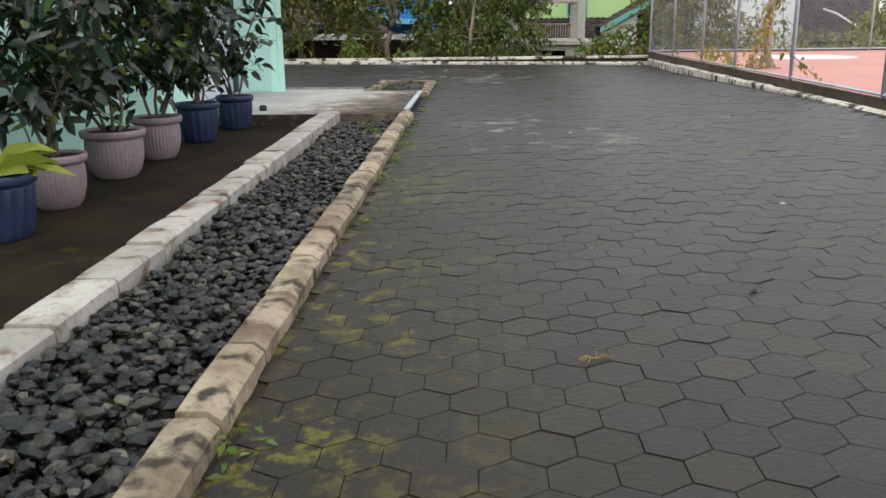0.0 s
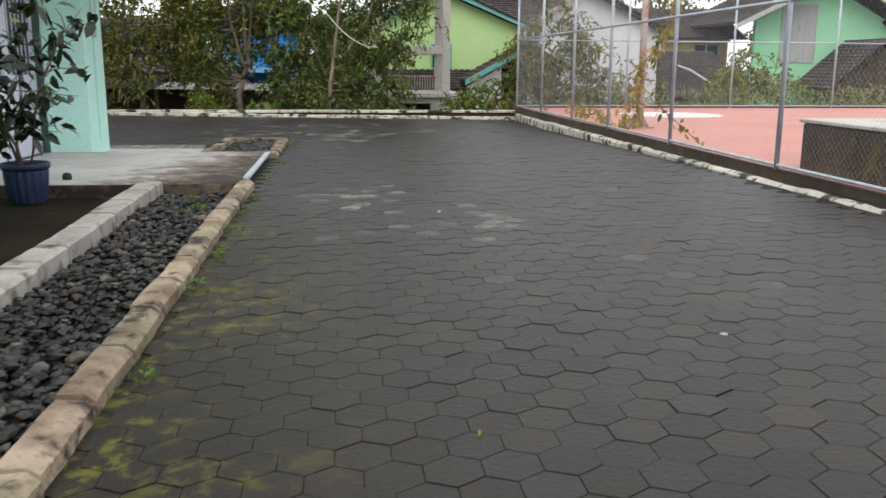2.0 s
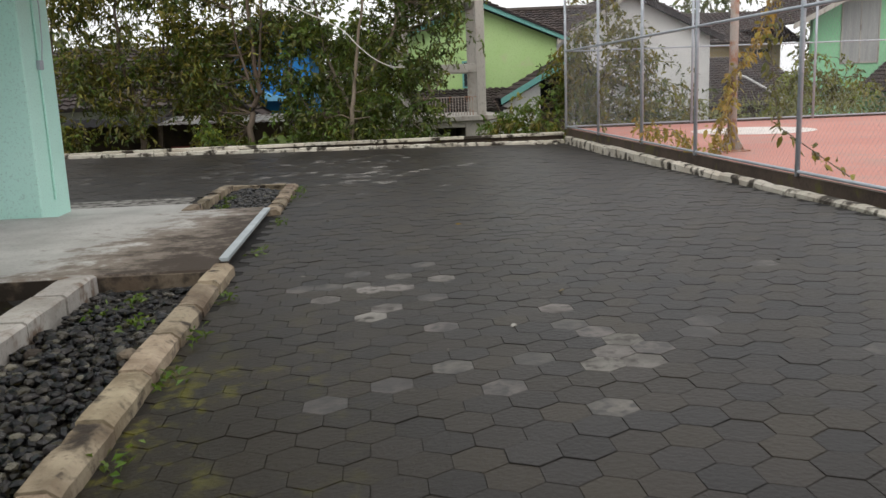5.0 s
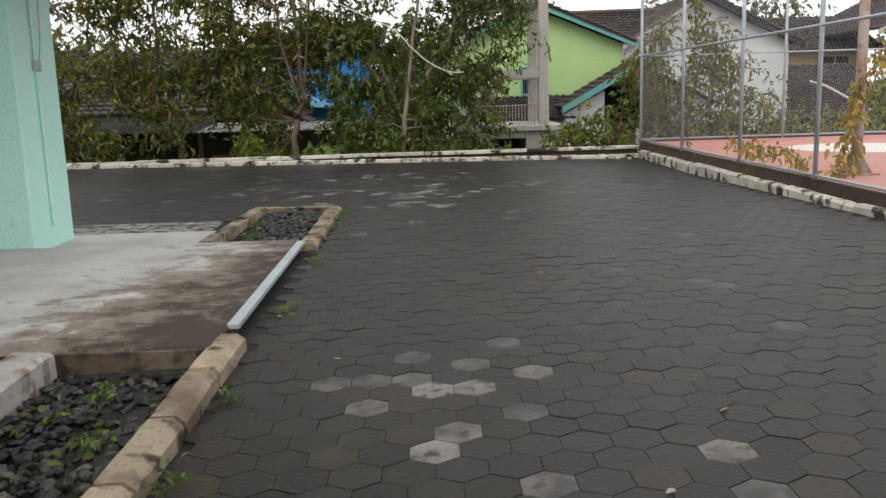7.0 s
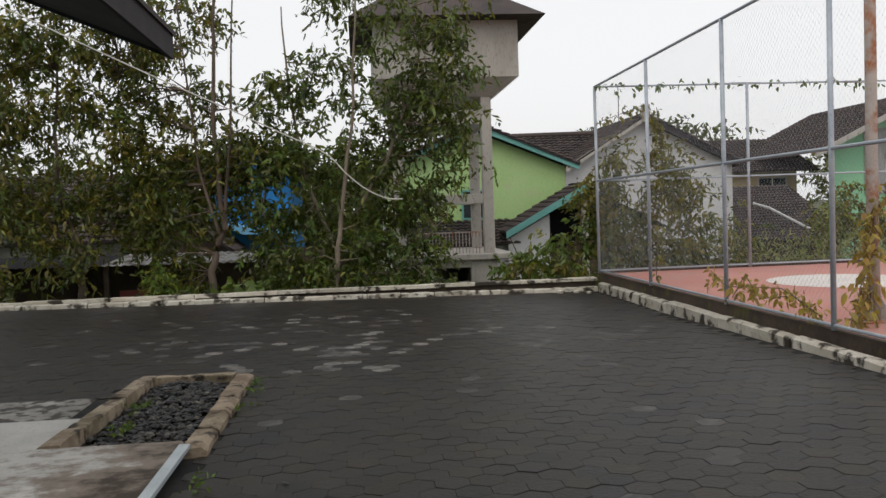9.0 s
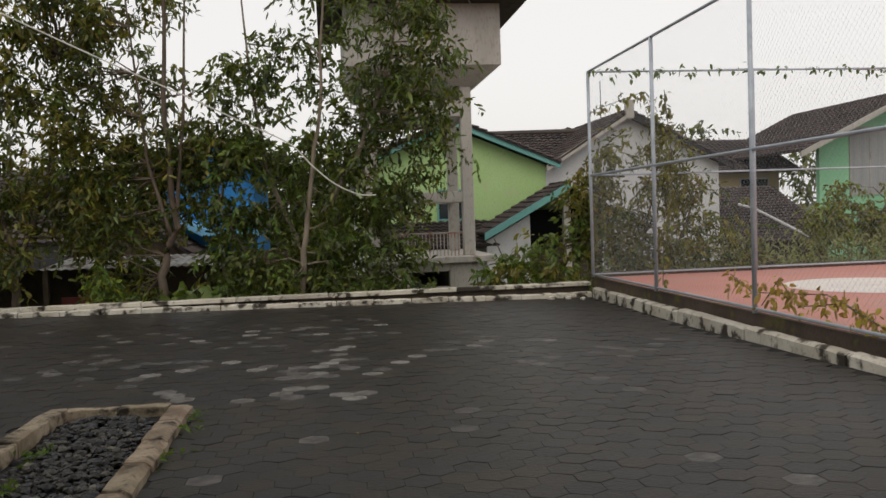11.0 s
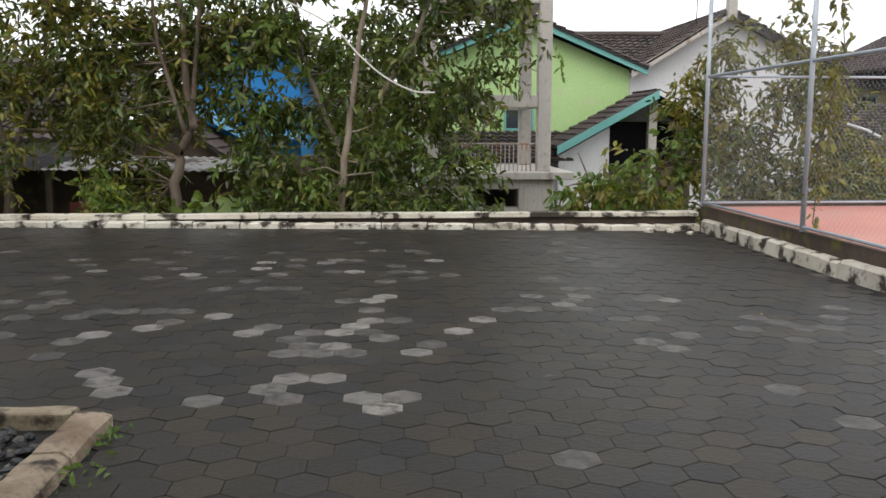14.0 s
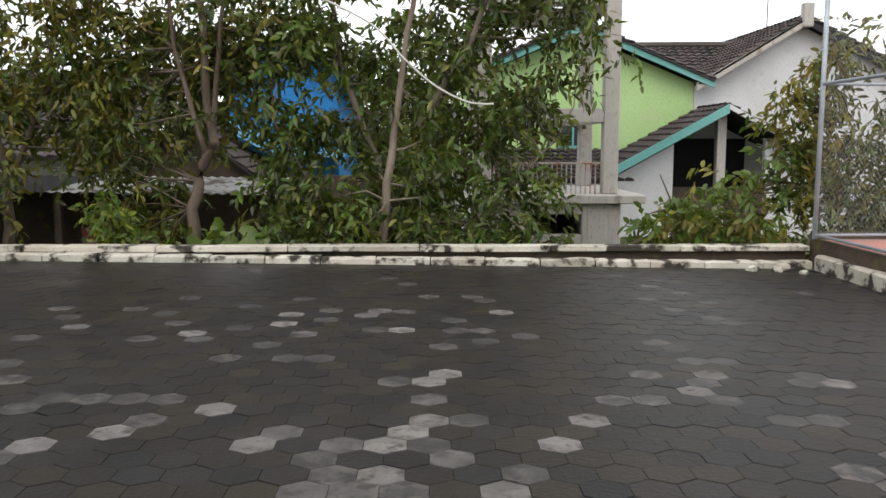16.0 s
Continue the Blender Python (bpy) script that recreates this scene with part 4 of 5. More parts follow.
def tree(name, at, stems, clumps, n_leaves, leaf, bark, seed, label, size=(0.14, 0.058), per=27, spread=0.15, extra=None):
    """stems: lines of (points, radius at the foot); clumps: ellipsoids (x, y, z, rx, ry, rz, weight) that the twigs fill unevenly."""
    rng = np.random.default_rng(seed)
    t = empty(name, at, label=label, category="tree" if "tree" in name else "shrub")
    o = Vector(at)
    knots = []
    for pts, r in stems:
        pts = [Vector(p) - o for p in pts]
        fine = []
        for a, b in zip(pts, pts[1:]):
            for k in range(5):
                fine.append(a.lerp(b, k / 5) + Vector(rng.normal(size=3)) * r * 0.22 * (1 if fine else 0))
        fine.append(pts[-1])
        n = len(fine)
        part("trunk", tube(bmesh.new(), fine, [r * (1 - 0.75 * i / (n - 1)) for i in range(n)], 8), bark, t, smooth=True)
        knots += fine[n // 4:]
    w = np.array([c[6] for c in clumps], float)
    w /= w.sum()
    n_twigs = n_leaves // per
    tips, bm = [], bmesh.new()
    for i, c in zip(range(n_twigs), rng.choice(len(clumps), n_twigs, p=w)):
        x, y, z, rx, ry, rz, _ = clumps[c]
        u = rng.normal(size=3)
        u *= rng.uniform(0.25, 1.0) ** 0.5 / np.linalg.norm(u)
        spot = Vector((x + u[0] * rx, y + u[1] * ry, z + u[2] * rz))
        if spot.z > 0.9 and noise.noise(spot * 1.45) < -0.06:
            continue
        tips.append(tuple(spot - o))
        if i % 5 == 0 and knots:
            tip = Vector(tips[-1])
            k = min(knots, key=lambda q: (q - tip).length + 0.6 * max(0, q.z - tip.z))
            mid = k.lerp(tip, 0.5) + Vector(rng.normal(size=3)) * 0.08
            tube(bm, [k, mid, tip], [0.018, 0.011, 0.004], 4, cap=False)
    part("branchwork", bm, bark, t)["kind"] = "stuff"
    tips = np.array(tips)
    # each twig carries three drooping shoots, with the leaves set along them
    shoots = np.repeat(tips, 3, 0) + rng.normal(size=(len(tips) * 3, 3)) * spread * 0.8
    run = rng.normal(size=(len(shoots), 3)) * np.array([1, 1, 0.55]) + np.array([0, 0, -0.25])
    run /= np.linalg.norm(run, axis=1, keepdims=True)
    pale = rng.random(len(shoots)) < (extra[1] if extra else 0)
    for name_, m, pick in (("crown", leaf, ~pale), ("pale_leaves", extra[0] if extra else None, pale)):
        k = int(pick.sum())
        if not k:
            continue
        each = max(3, per // 3)
        f = np.tile(np.linspace(0, 1, each), k)[:, None]
        d = np.repeat(run[pick], each, 0)
        at_leaf = np.repeat(shoots[pick], each, 0) + d * f * spread * 2.4 + np.array([0, 0, -1.0]) * f * f * spread * 0.7
        along = d * 0.7 + rng.normal(size=(k * each, 3)) * 0.7 + np.array([0, 0, -0.3])
        leaves(name_, at_leaf, along, size[0], size[1], m, t, rng, 0.22, True)
    return t


tree("acacia_tree", (-0.25, 24.6, -0.85),
     [([(-0.25, 24.6, -0.86), (-0.2, 24.6, 0.6), (-0.05, 24.6, 1.6), (0.2, 24.65, 3.2), (0.35, 24.9, 5.6)], 0.065),
      ([(-0.05, 25.2, 0.4), (-0.7, 25.3, 2.0), (-1.0, 25.4, 3.8), (-1.1, 25.5, 5.6)], 0.05),
      ([(0.15, 25.25, 1.4), (0.9, 25.2, 2.6), (1.5, 25.3, 4.2), (1.7, 25.3, 5.6)], 0.05),
      ([(0.0, 25.2, -0.5), (-1.1, 25.1, 0.7), (-1.6, 25.0, 1.6)], 0.035),
      ([(0.05, 25.2, -0.5), (1.1, 25.0, 0.5), (1.9, 25.0, 1.3)], 0.035)],
     [(-0.8, 25.3, 0.7, 1.1, 0.8, 0.85, 2.8), (0.8, 25.2, 0.8, 1.15, 0.8, 1.0, 3.2), (0.2, 25.5, 1.9, 1.6, 0.9, 0.9, 3.8), (1.3, 25.3, 2.1, 1.0, 0.8, 0.8, 2.2),
      (-0.7, 25.5, 2.7, 0.8, 0.8, 0.6, 1.0), (0.6, 25.5, 3.2, 1.3, 0.9, 0.9, 2.4), (1.9, 25.3, 3.6, 0.9, 0.8, 0.9, 1.7), (-0.4, 25.3, 4.1, 0.7, 0.7, 0.8, 0.9),
      (1.2, 25.4, 4.9, 1.6, 0.9, 0.9, 1.9), (0.6, 25.3, 5.8, 1.3, 0.9, 0.8, 1.0), (0.2, 24.6, 0.0, 1.9, 0.45, 0.5, 2.6), (2.2, 25.2, 2.4, 0.7, 0.5, 0.5, 1.0), (2.3, 25.2, 3.9, 0.75, 0.6, 0.8, 1.3),
      (2.1, 25.2, 5.3, 0.9, 0.7, 0.7, 1.1), (-1.45, 25.2, 1.8, 0.55, 0.5, 0.75, 1.9), (-1.2, 25.2, 2.7, 0.45, 0.5, 0.4, 0.8), (-1.2, 25.3, 3.6, 0.6, 0.6, 0.7, 1.3)],
     34500, M_LEAF_TREE, M_PALE_BARK, 41, "dense green tree with narrow leaves and pale trunk", extra=(M_LEAF_FRESH, 0.2))
tree("slender_tree", (-2.5, 24.8, -0.85),
     [([(-2.50, 24.8, -0.86), (-2.55, 24.8, 0.5), (-2.30, 24.8, 1.3), (-2.40, 24.8, 3.5), (-2.25, 24.9, 6.5)], 0.09),
      ([(-2.30, 24.8, 1.2), (-2.10, 24.8, 3.0), (-1.90, 24.9, 6.5)], 0.04),
      ([(-2.35, 24.8, 1.1), (-2.70, 24.8, 2.4), (-3.05, 24.9, 6.2)], 0.04)],
     [(-3.3, 25.4, 1.3, 0.9, 0.7, 0.6, 1.0), (-3.5, 25.5, 2.4, 1.2, 0.8, 0.6, 1.4), (-2.6, 25.5, 3.0, 0.9, 0.7, 0.7, 1.2), (-2.4, 25.2, 2.0, 0.6, 0.4, 0.5, 0.7), (-1.9, 25.2, 2.8, 0.5, 0.4, 0.5, 0.6), (-3.2, 25.6, 4.2, 1.2, 0.8, 0.8, 1.0),
      (-3.2, 25.7, 5.4, 1.1, 0.9, 0.8, 1.4), (-3.4, 25.2, 0.3, 0.6, 0.4, 0.5, 0.4), (-4.2, 25.3, 3.6, 0.7, 0.6, 0.9, 1.1)],
     15000, M_LEAF_TREE, M_BARK, 42, "slender dark stemmed tree with open crown", extra=(M_LEAF_OLIVE, 0.45))
tree("olive_tree", (-5.3, 25.7, -0.85),
     [([(-5.3, 25.7, -0.86), (-5.2, 25.7, 0.9), (-5.6, 25.7, 2.4), (-5.5, 25.8, 4.5)], 0.09),
      ([(-5.2, 25.7, 0.7), (-4.6, 25.7, 2.0), (-4.3, 25.7, 4.4)], 0.05),
      ([(-5.25, 25.7, 0.5), (-5.9, 25.7, 1.8), (-6.7, 25.8, 3.4)], 0.045)],
     [(-4.4, 25.6, 1.6, 1.1, 0.8, 0.6, 2.6), (-5.9, 25.6, 1.7, 1.2, 0.8, 0.7, 2.6), (-5.0, 25.7, 2.6, 1.7, 0.9, 0.7, 2.8), (-4.3, 25.7, 3.7, 1.0, 0.8, 0.6, 0.9),
      (-6.3, 25.7, 3.6, 1.1, 0.8, 0.7, 1.0), (-5.2, 25.8, 4.8, 1.5, 0.9, 0.8, 2.0), (-5.4, 25.3, 0.8, 0.7, 0.5, 0.4, 0.5), (-5.6, 25.6, 3.7, 1.3, 0.8, 0.6, 1.4), (-4.8, 25.6, 5.8, 1.4, 0.8, 0.6, 1.8), (-4.2, 25.6, 4.9, 0.9, 0.7, 0.8, 3.0), (-6.4, 25.8, 5.2, 1.3, 0.8, 0.9, 3.4)],
     25500, M_LEAF_OLIVE, M_BARK, 43, "olive green tree with yellowing leaves and thin stems", extra=(M_LEAF_TREE, 0.5))
tree("broad_tree", (-8.2, 26.3, -0.85),
     [([(-8.2, 26.3, -0.86), (-8.1, 26.3, 1.0), (-8.4, 26.3, 3.0), (-8.2, 26.4, 5.5)], 0.1), ([(-8.1, 26.3, 0.9), (-7.3, 26.2, 2.4), (-7.0, 26.3, 4.5)], 0.05),
      ([(-8.1, 26.3, 0.6), (-9.2, 26.2, 2.0), (-10, 26.3, 4.0)], 0.05)],
     [(-7.7, 26.1, 1.9, 1.7, 1.0, 0.8, 3), (-7.2, 26.1, 3.6, 1.4, 0.9, 0.8, 1.3), (-9.6, 26.2, 2.8, 1.6, 1.0, 1.2, 1.6), (-8.4, 26.2, 5.0, 2.0, 1.0, 1.1, 3.2),
      (-7.4, 25.6, 0.3, 1.1, 0.6, 0.7, 1.0), (-9.5, 25.6, 0.4, 1.3, 0.6, 0.8, 1.0)],
     20000, M_LEAF_OLIVE, M_BARK, 44, "broad leafy tree beyond the yard", extra=(M_LEAF_TREE, 0.5))
tree("fence_shrub", (6.1, 25.0, -0.85),
     [([(6.1, 25.0, -0.86), (6.0, 25, 0.6), (6.3, 25, 2.0)], 0.04), ([(6.1, 25.0, -0.8), (6.8, 25.1, 0.8), (7.2, 25.1, 1.8)], 0.035), ([(6.1, 25, -0.8), (5.4, 25, 0.6), (5.3, 25, 1.6)], 0.03)],
     [(5.7, 24.8, 0.9, 0.7, 0.5, 0.9, 1.6), (6.7, 24.9, 1.1, 0.9, 0.5, 1.0, 2.2), (6.3, 25.0, 2.1, 0.8, 0.5, 0.5, 1.0), (7.7, 25.0, 0.8, 0.8, 0.5, 0.8, 1.2),
      (6.4, 24.6, 0.1, 1.4, 0.4, 0.5, 1.6), (4.95, 25.0, 1.5, 0.4, 0.4, 0.8, 1.2), (5.6, 25.0, 2.3, 0.6, 0.4, 0.4, 0.8)],
     10500, M_LEAF_OLIVE, M_BARK, 45, "scrubby shrub with yellow green leaves behind the fence", (0.13, 0.05), extra=(M_LEAF_TREE, 0.3))
tree("kerb_shrub", (3.6, 24.9, -0.85),
     [([(3.6, 24.9, -0.86), (3.5, 24.9, 0.2), (3.2, 24.9, 0.9)], 0.03), ([(3.6, 24.9, -0.8), (4.2, 24.9, 0.2), (4.5, 24.9, 1.0)], 0.03)],
     [(3.1, 24.8, 0.35, 0.45, 0.4, 0.35, 0.8), (3.7, 24.8, 0.2, 0.6, 0.4, 0.4, 1.4), (4.4, 24.8, 0.45, 0.6, 0.4, 0.55, 1.4), (4.9, 24.9, 0.9, 0.5, 0.4, 0.5, 0.8)],
     1700, M_LEAF_FRESH, M_BARK, 46, "low green shrub behind the far kerb", (0.14, 0.065), extra=(M_LEAF_OLIVE, 0.3))
tree("court_shrub", (15.4, 33.0, -0.85),
     [([(15.4, 33, -0.86), (15.3, 33, 0.5), (14.9, 33, 1.4)], 0.04), ([(15.4, 33, -0.8), (16.2, 33, 0.6), (16.6, 33, 1.3)], 0.04)],
     [(14.6, 33, 0.8, 0.8, 0.6, 0.6, 1.5), (15.5, 33, 1.25, 1.0, 0.6, 0.75, 2.0), (16.6, 33, 0.8, 0.9, 0.6, 0.7, 1.4), (15.5, 32.8, 0.0, 2.0, 0.5, 0.6, 1.2)],
     5200, M_LEAF_OLIVE, M_BARK, 47, "rounded olive shrub behind the court", (0.16, 0.07), per=24, extra=(M_LEAF_YOUNG, 0.3))
tree("yellow_shrub", (-3.3, 24.5, -0.85),
     [([(-3.3, 24.5, -0.86), (-3.35, 24.5, -0.2), (-3.45, 24.5, 0.35)], 0.018), ([(-3.3, 24.5, -0.8), (-3.1, 24.5, -0.2), (-2.95, 24.5, 0.1)], 0.016)],
     [(-3.45, 24.5, 0.3, 0.18, 0.15, 0.3, 1.2), (-3.2, 24.5, 0.0, 0.45, 0.2, 0.22, 1.5)],
     700, M_LEAF_YOUNG, M_BARK, 48, "small yellow green shrub behind the far kerb", (0.12, 0.06), per=18, spread=0.09, extra=(M_LEAF_FRESH, 0.5))


for k, (x, y, h) in enumerate(((-24, 52, 5.5), (-15, 50, 6.0), (-8, 53, 5.0), (-3.5, 45, 5.6), (1, 51, 4.6), (7, 58, 6.0), (16, 62, 7.5), (24, 66, 8.5), (33, 60, 8.0))):
    tree("distant_tree", (x, y, -1.1), [([(x, y, -1.12), (x + 0.2, y, h * 0.4), (x, y, h * 0.8)], 0.18), ([(x, y, 1.0), (x + 1.5, y, h * 0.6)], 0.09)],
         [(x, y, h * 0.55, 3.6, 1.8, h * 0.34, 3), (x + 2.4, y, h * 0.5, 2.4, 1.5, h * 0.25, 1.4), (x - 2.4, y, h * 0.45, 2.4, 1.5, h * 0.3, 1.4), (x, y - 0.5, 0.4, 4.0, 1.2, 1.4, 1.5)],
         4200, M_LEAF_TREE, M_BARK, 150 + k, "hazy leafy tree beyond the houses", (0.5, 0.22), per=28, spread=0.5)


def weeds(name, spots, n, height, seed, label, material=None):
    """Grass blades standing in the given rectangles (x0, x1, y0, y1, z)."""
    rng = np.random.default_rng(seed)
    at = []
    for i in range(n):
        x0, x1, y0, y1, z = spots[i % len(spots)]
        at.append((rng.uniform(x0, x1), rng.uniform(y0, y1), z + height * rng.uniform(0, 1) ** 1.3 * (0.75 + 0.35 * math.sin(i * 0.37 + x0))))
    along = rng.normal(size=(n, 3)) * 0.7 + np.array([0, 0, 0.8])
    ob = leaves(name, np.array(at), along, 0.2, 0.034, material or M_GRASS, None, rng, 0.2)
    return tagged(ob, label=label, category="grass", kind="stuff")


weeds("grass", [(4.9, 24, 24.15, 26.0, -0.85)], 32000, 1.5, 51, "tall pale green weeds behind the court")
weeds("grass", [(-12, 4.6, 24.0, 25.0, -0.85), (-12, -2, 24.1, 25.6, -0.85)], 3200, 0.75, 52, "weeds behind the far kerb")


def broad_plant():
    rng = np.random.default_rng(61)
    t = empty("taro_plant", (-2.05, 24.4, -0.85), label="low plant with broad pale green leaves", category="plant")
    n = 46
    a = rng.uniform(0, math.tau, n)
    at = np.stack([0.55 * rng.normal(size=n) * 0.6, 0.2 * rng.normal(size=n), rng.uniform(0.85, 1.12, n)], 1)
    for p, d in zip(at, np.stack([np.cos(a), np.sin(a), rng.uniform(0.0, 0.5, n)], 1)):
        leaf = leaves("leaf", p[None], d[None], 0.22, 0.22, M_LEAF_FRESH, t, rng, 0.3, True)
        part("stalk", tube(bmesh.new(), [(p[0] * 0.3, p[1] * 0.3, -0.02), (p[0] * 0.7, p[1] * 0.7, 0.5), tuple(p)], 0.006, 4), M_LEAF_FRESH, leaf)


broad_plant()


def vine(name, path, n, seed, label, material, size=0.1):
    """A climbing vine: a thin stem along a path with hanging leaves."""
    rng = np.random.default_rng(seed)
    t = empty(name, path[0], label=label, category="vine")
    o = np.array(path[0])
    p = np.array(path, float) - o
    part("stem", tube(bmesh.new(), [tuple(q) for q in p], 0.006, 5), M_BARK, t)
    seg = rng.integers(0, len(p) - 1, n)
    f = rng.uniform(0, 1, n)[:, None]
    at = p[seg] * (1 - f) + p[seg + 1] * f + rng.normal(size=(n, 3)) * 0.05
    leaves("vine_leaves", at, rng.normal(size=(n, 3)) + np.array([0, 0, -0.8]), size, size * 0.6, material, t, rng, 0.3, True)


vine("vine", [(5.35, 16.42, 0.25), (5.3, 16.4, 0.9), (5.38, 16.4, 1.3), (5.75, 16.5, 1.7), (6.0, 16.6, 2.2), (6.1, 16.7, 2.6)], 330, 71, "yellowing vine climbing the rusty pole", M_LEAF_YELLOW)
vine("vine", [(5.4, 16.4, 1.0), (5.1, 16.2, 0.6), (4.9, 16.0, 0.3), (5.2, 16.2, 0.25)], 90, 72, "yellow vine trailing at the pole foot", M_LEAF_YELLOW)
vine("vine", [(4.7, 23.75, 3.64), (6.0, 23.8, 3.66), (7.5, 23.8, 3.68), (9.0, 23.8, 3.66), (10.2, 23.8, 3.62)], 110, 73, "vine along the fence top rail", M_LEAF_FRESH)
vine("vine", [(4.7, 23.6, 3.0), (5.6, 23.75, 3.3), (5.9, 23.75, 2.7), (5.7, 23.78, 2.2), (6.4, 23.78, 1.9), (6.0, 23.78, 1.2)], 260, 74, "yellow green vine hanging on the fence", M_LEAF_OLIVE)
vine("vine", [(4.72, 18.25, 0.3), (4.72, 17.9, 0.6), (4.75, 17.6, 0.35), (4.78, 16.9, 0.45), (4.75, 16.3, 0.3), (4.8, 17.2, 0.5), (4.8, 18.6, 0.4), (4.9, 19.3, 0.55)], 190, 75, "yellow vine along the fence foot", M_LEAF_YELLOW, 0.09)
vine("vine", [(4.72, 12.2, 0.3), (4.7, 13.6, 0.7), (4.72, 13.9, 1.5), (4.74, 13.7, 2.3), (4.72, 14.2, 2.9)], 120, 76, "loose vine on the court fence", M_LEAF_OLIVE, 0.1)
vine("vine", [(4.72, 20.9, 0.3), (4.72, 20.8, 1.2), (4.72, 20.5, 2.0), (4.72, 20.7, 2.9)], 150, 77, "vine climbing a fence post", M_LEAF_OLIVE, 0.09)

hose = empty("hanging_hose", (0, 0, 0), label="pale thin hose hanging slack through the trees", category="hose")
HOSE = [(x, 24.3, z) for x, z in ((-8.0, 6.4), (-6.0, 5.42), (-3.88, 4.36), (-2.92, 3.89), (-1.94, 3.43), (-1.12, 3.02), (-0.33, 2.63), (0.05, 2.24), (0.4, 1.94), (0.79, 1.75), (1.12, 1.73))]
line = []
for i in range(len(HOSE) - 1):
    p0, p1, p2, p3 = (Vector(HOSE[min(max(i + k, 0), len(HOSE) - 1)]) for k in (-1, 0, 1, 2))
    for k in range(6):
        f = k / 6
        line.append(0.5 * (2 * p1 + (p2 - p0) * f + (2 * p0 - 5 * p1 + 4 * p2 - p3) * f * f + (3 * p1 - p0 - 3 * p2 + p3) * f ** 3))
part("hose", tube(bmesh.new(), line, 0.0115, 8), M_CABLE, hose, smooth=True)


# ---- potted plants ----
def pot(at, kind, r, h, seed):
    """A flowerpot with rim, fluted side, foot and soil; the plant in it is a thing of its own."""
    m = M_BLUE_POT if kind == "blue" else M_MAUVE_POT
    word = "dark blue ribbed plastic flowerpot on the soil strip" if kind == "blue" else "dusty mauve fluted plastic flowerpot on the soil strip"
    p = empty("flowerpot", at, label=word, category="flowerpot", group="flowerpots along the wall")
    segs = 120 if kind != "blue" else 96
    prof = [(r * 0.66, 0), (r * 0.7, h * 0.02), (r * 0.72, h * 0.1), (r * 0.78, h * 0.22), (r * 0.86, h * 0.5), (r * 0.9, h * 0.78), (r * 0.9, h * 0.84)]
    if kind != "blue":
        prof = [(r * 0.62, 0), (r * 0.66, h * 0.03), (r * 0.76, h * 0.14), (r * 0.86, h * 0.36), (r * 0.9, h * 0.58), (r * 0.88, h * 0.78), (r * 0.86, h * 0.84)]
    part("body", lathe(bmesh.new(), prof, segs, 0.006 if kind != "blue" else 0.009, 40 if kind != "blue" else 16, h * 0.1, h * 0.79), m, p, smooth=True)
    part("rim", lathe(bmesh.new(), [(r * 0.86, h * 0.83), (r * 0.98, h * 0.85), (r * 1.02, h * 0.9), (r * 1.02, h * 0.97), (r, h), (r * 0.93, h), (r * 0.9, h * 0.94)], 48), m, p, smooth=True)
    part("soil", lathe(bmesh.new(), [(r * 0.9, h * 0.9), (r * 0.895, h * 0.945), (r * 0.3, h * 0.96)], 32), M_SOIL, p)
    return p


def potted_plant(at, height, spread, n, seed, label, fresh=0.12, tilt=(0, 0)):
    """A bushy small tree: several stems and large glossy leaves in whorls."""
    rng = np.random.default_rng(seed)
    t = empty("potted_tree", at, label=label, category="plant", group="plants in the flowerpots")
    tips = []
    for s in range(4):
        bm = bmesh.new()
        a = rng.uniform(0, math.tau)
        base = Vector((0.05 * math.cos(a), 0.05 * math.sin(a), -0.02))
        lean = Vector((math.cos(a) * 0.32 + tilt[0], math.sin(a) * 0.32 + tilt[1], 1))
        line = limb_line(rng, base, lean, height * rng.uniform(0.75, 1.0), 7, 0.13)
        tube(bm, line, [0.016 * (1 - 0.1 * i) for i in range(8)], 6)
        for k in range(2, 8):
            for _ in range(4):
                d = Vector(rng.normal(size=3)) * 0.8 + Vector((0, 0, 0.5))
                br = limb_line(rng, line[k], d, spread * rng.uniform(0.35, 1.0), 3, 0.2)
                tube(bm, br, [0.006, 0.005, 0.004, 0.003], 4, cap=False)
                tips += [br[1], br[2], br[3], br[3]]
        part("stem", bm, M_BARK, t)
    tips = np.array([tuple(q) for q in tips])
    pick = tips[rng.integers(0, len(tips), n)] + rng.normal(size=(n, 3)) * 0.035
    along = rng.normal(size=(n, 3)) + np.array([0, 0, 0.1])
    leaves("foliage", pick, along, 0.155, 0.096, M_LEAF_DARK, t, rng, 0.35, True)
    m = int(n * fresh)
    if m:
        pick = tips[rng.integers(0, len(tips), m)] + rng.normal(size=(m, 3)) * 0.04 + np.array([0, 0, 0.05])
        leaves("young_foliage", pick, rng.normal(size=(m, 3)) + np.array([0, 0, 0.6]), 0.14, 0.07, M_LEAF_FRESH, t, rng, 0.3, True)
    return t


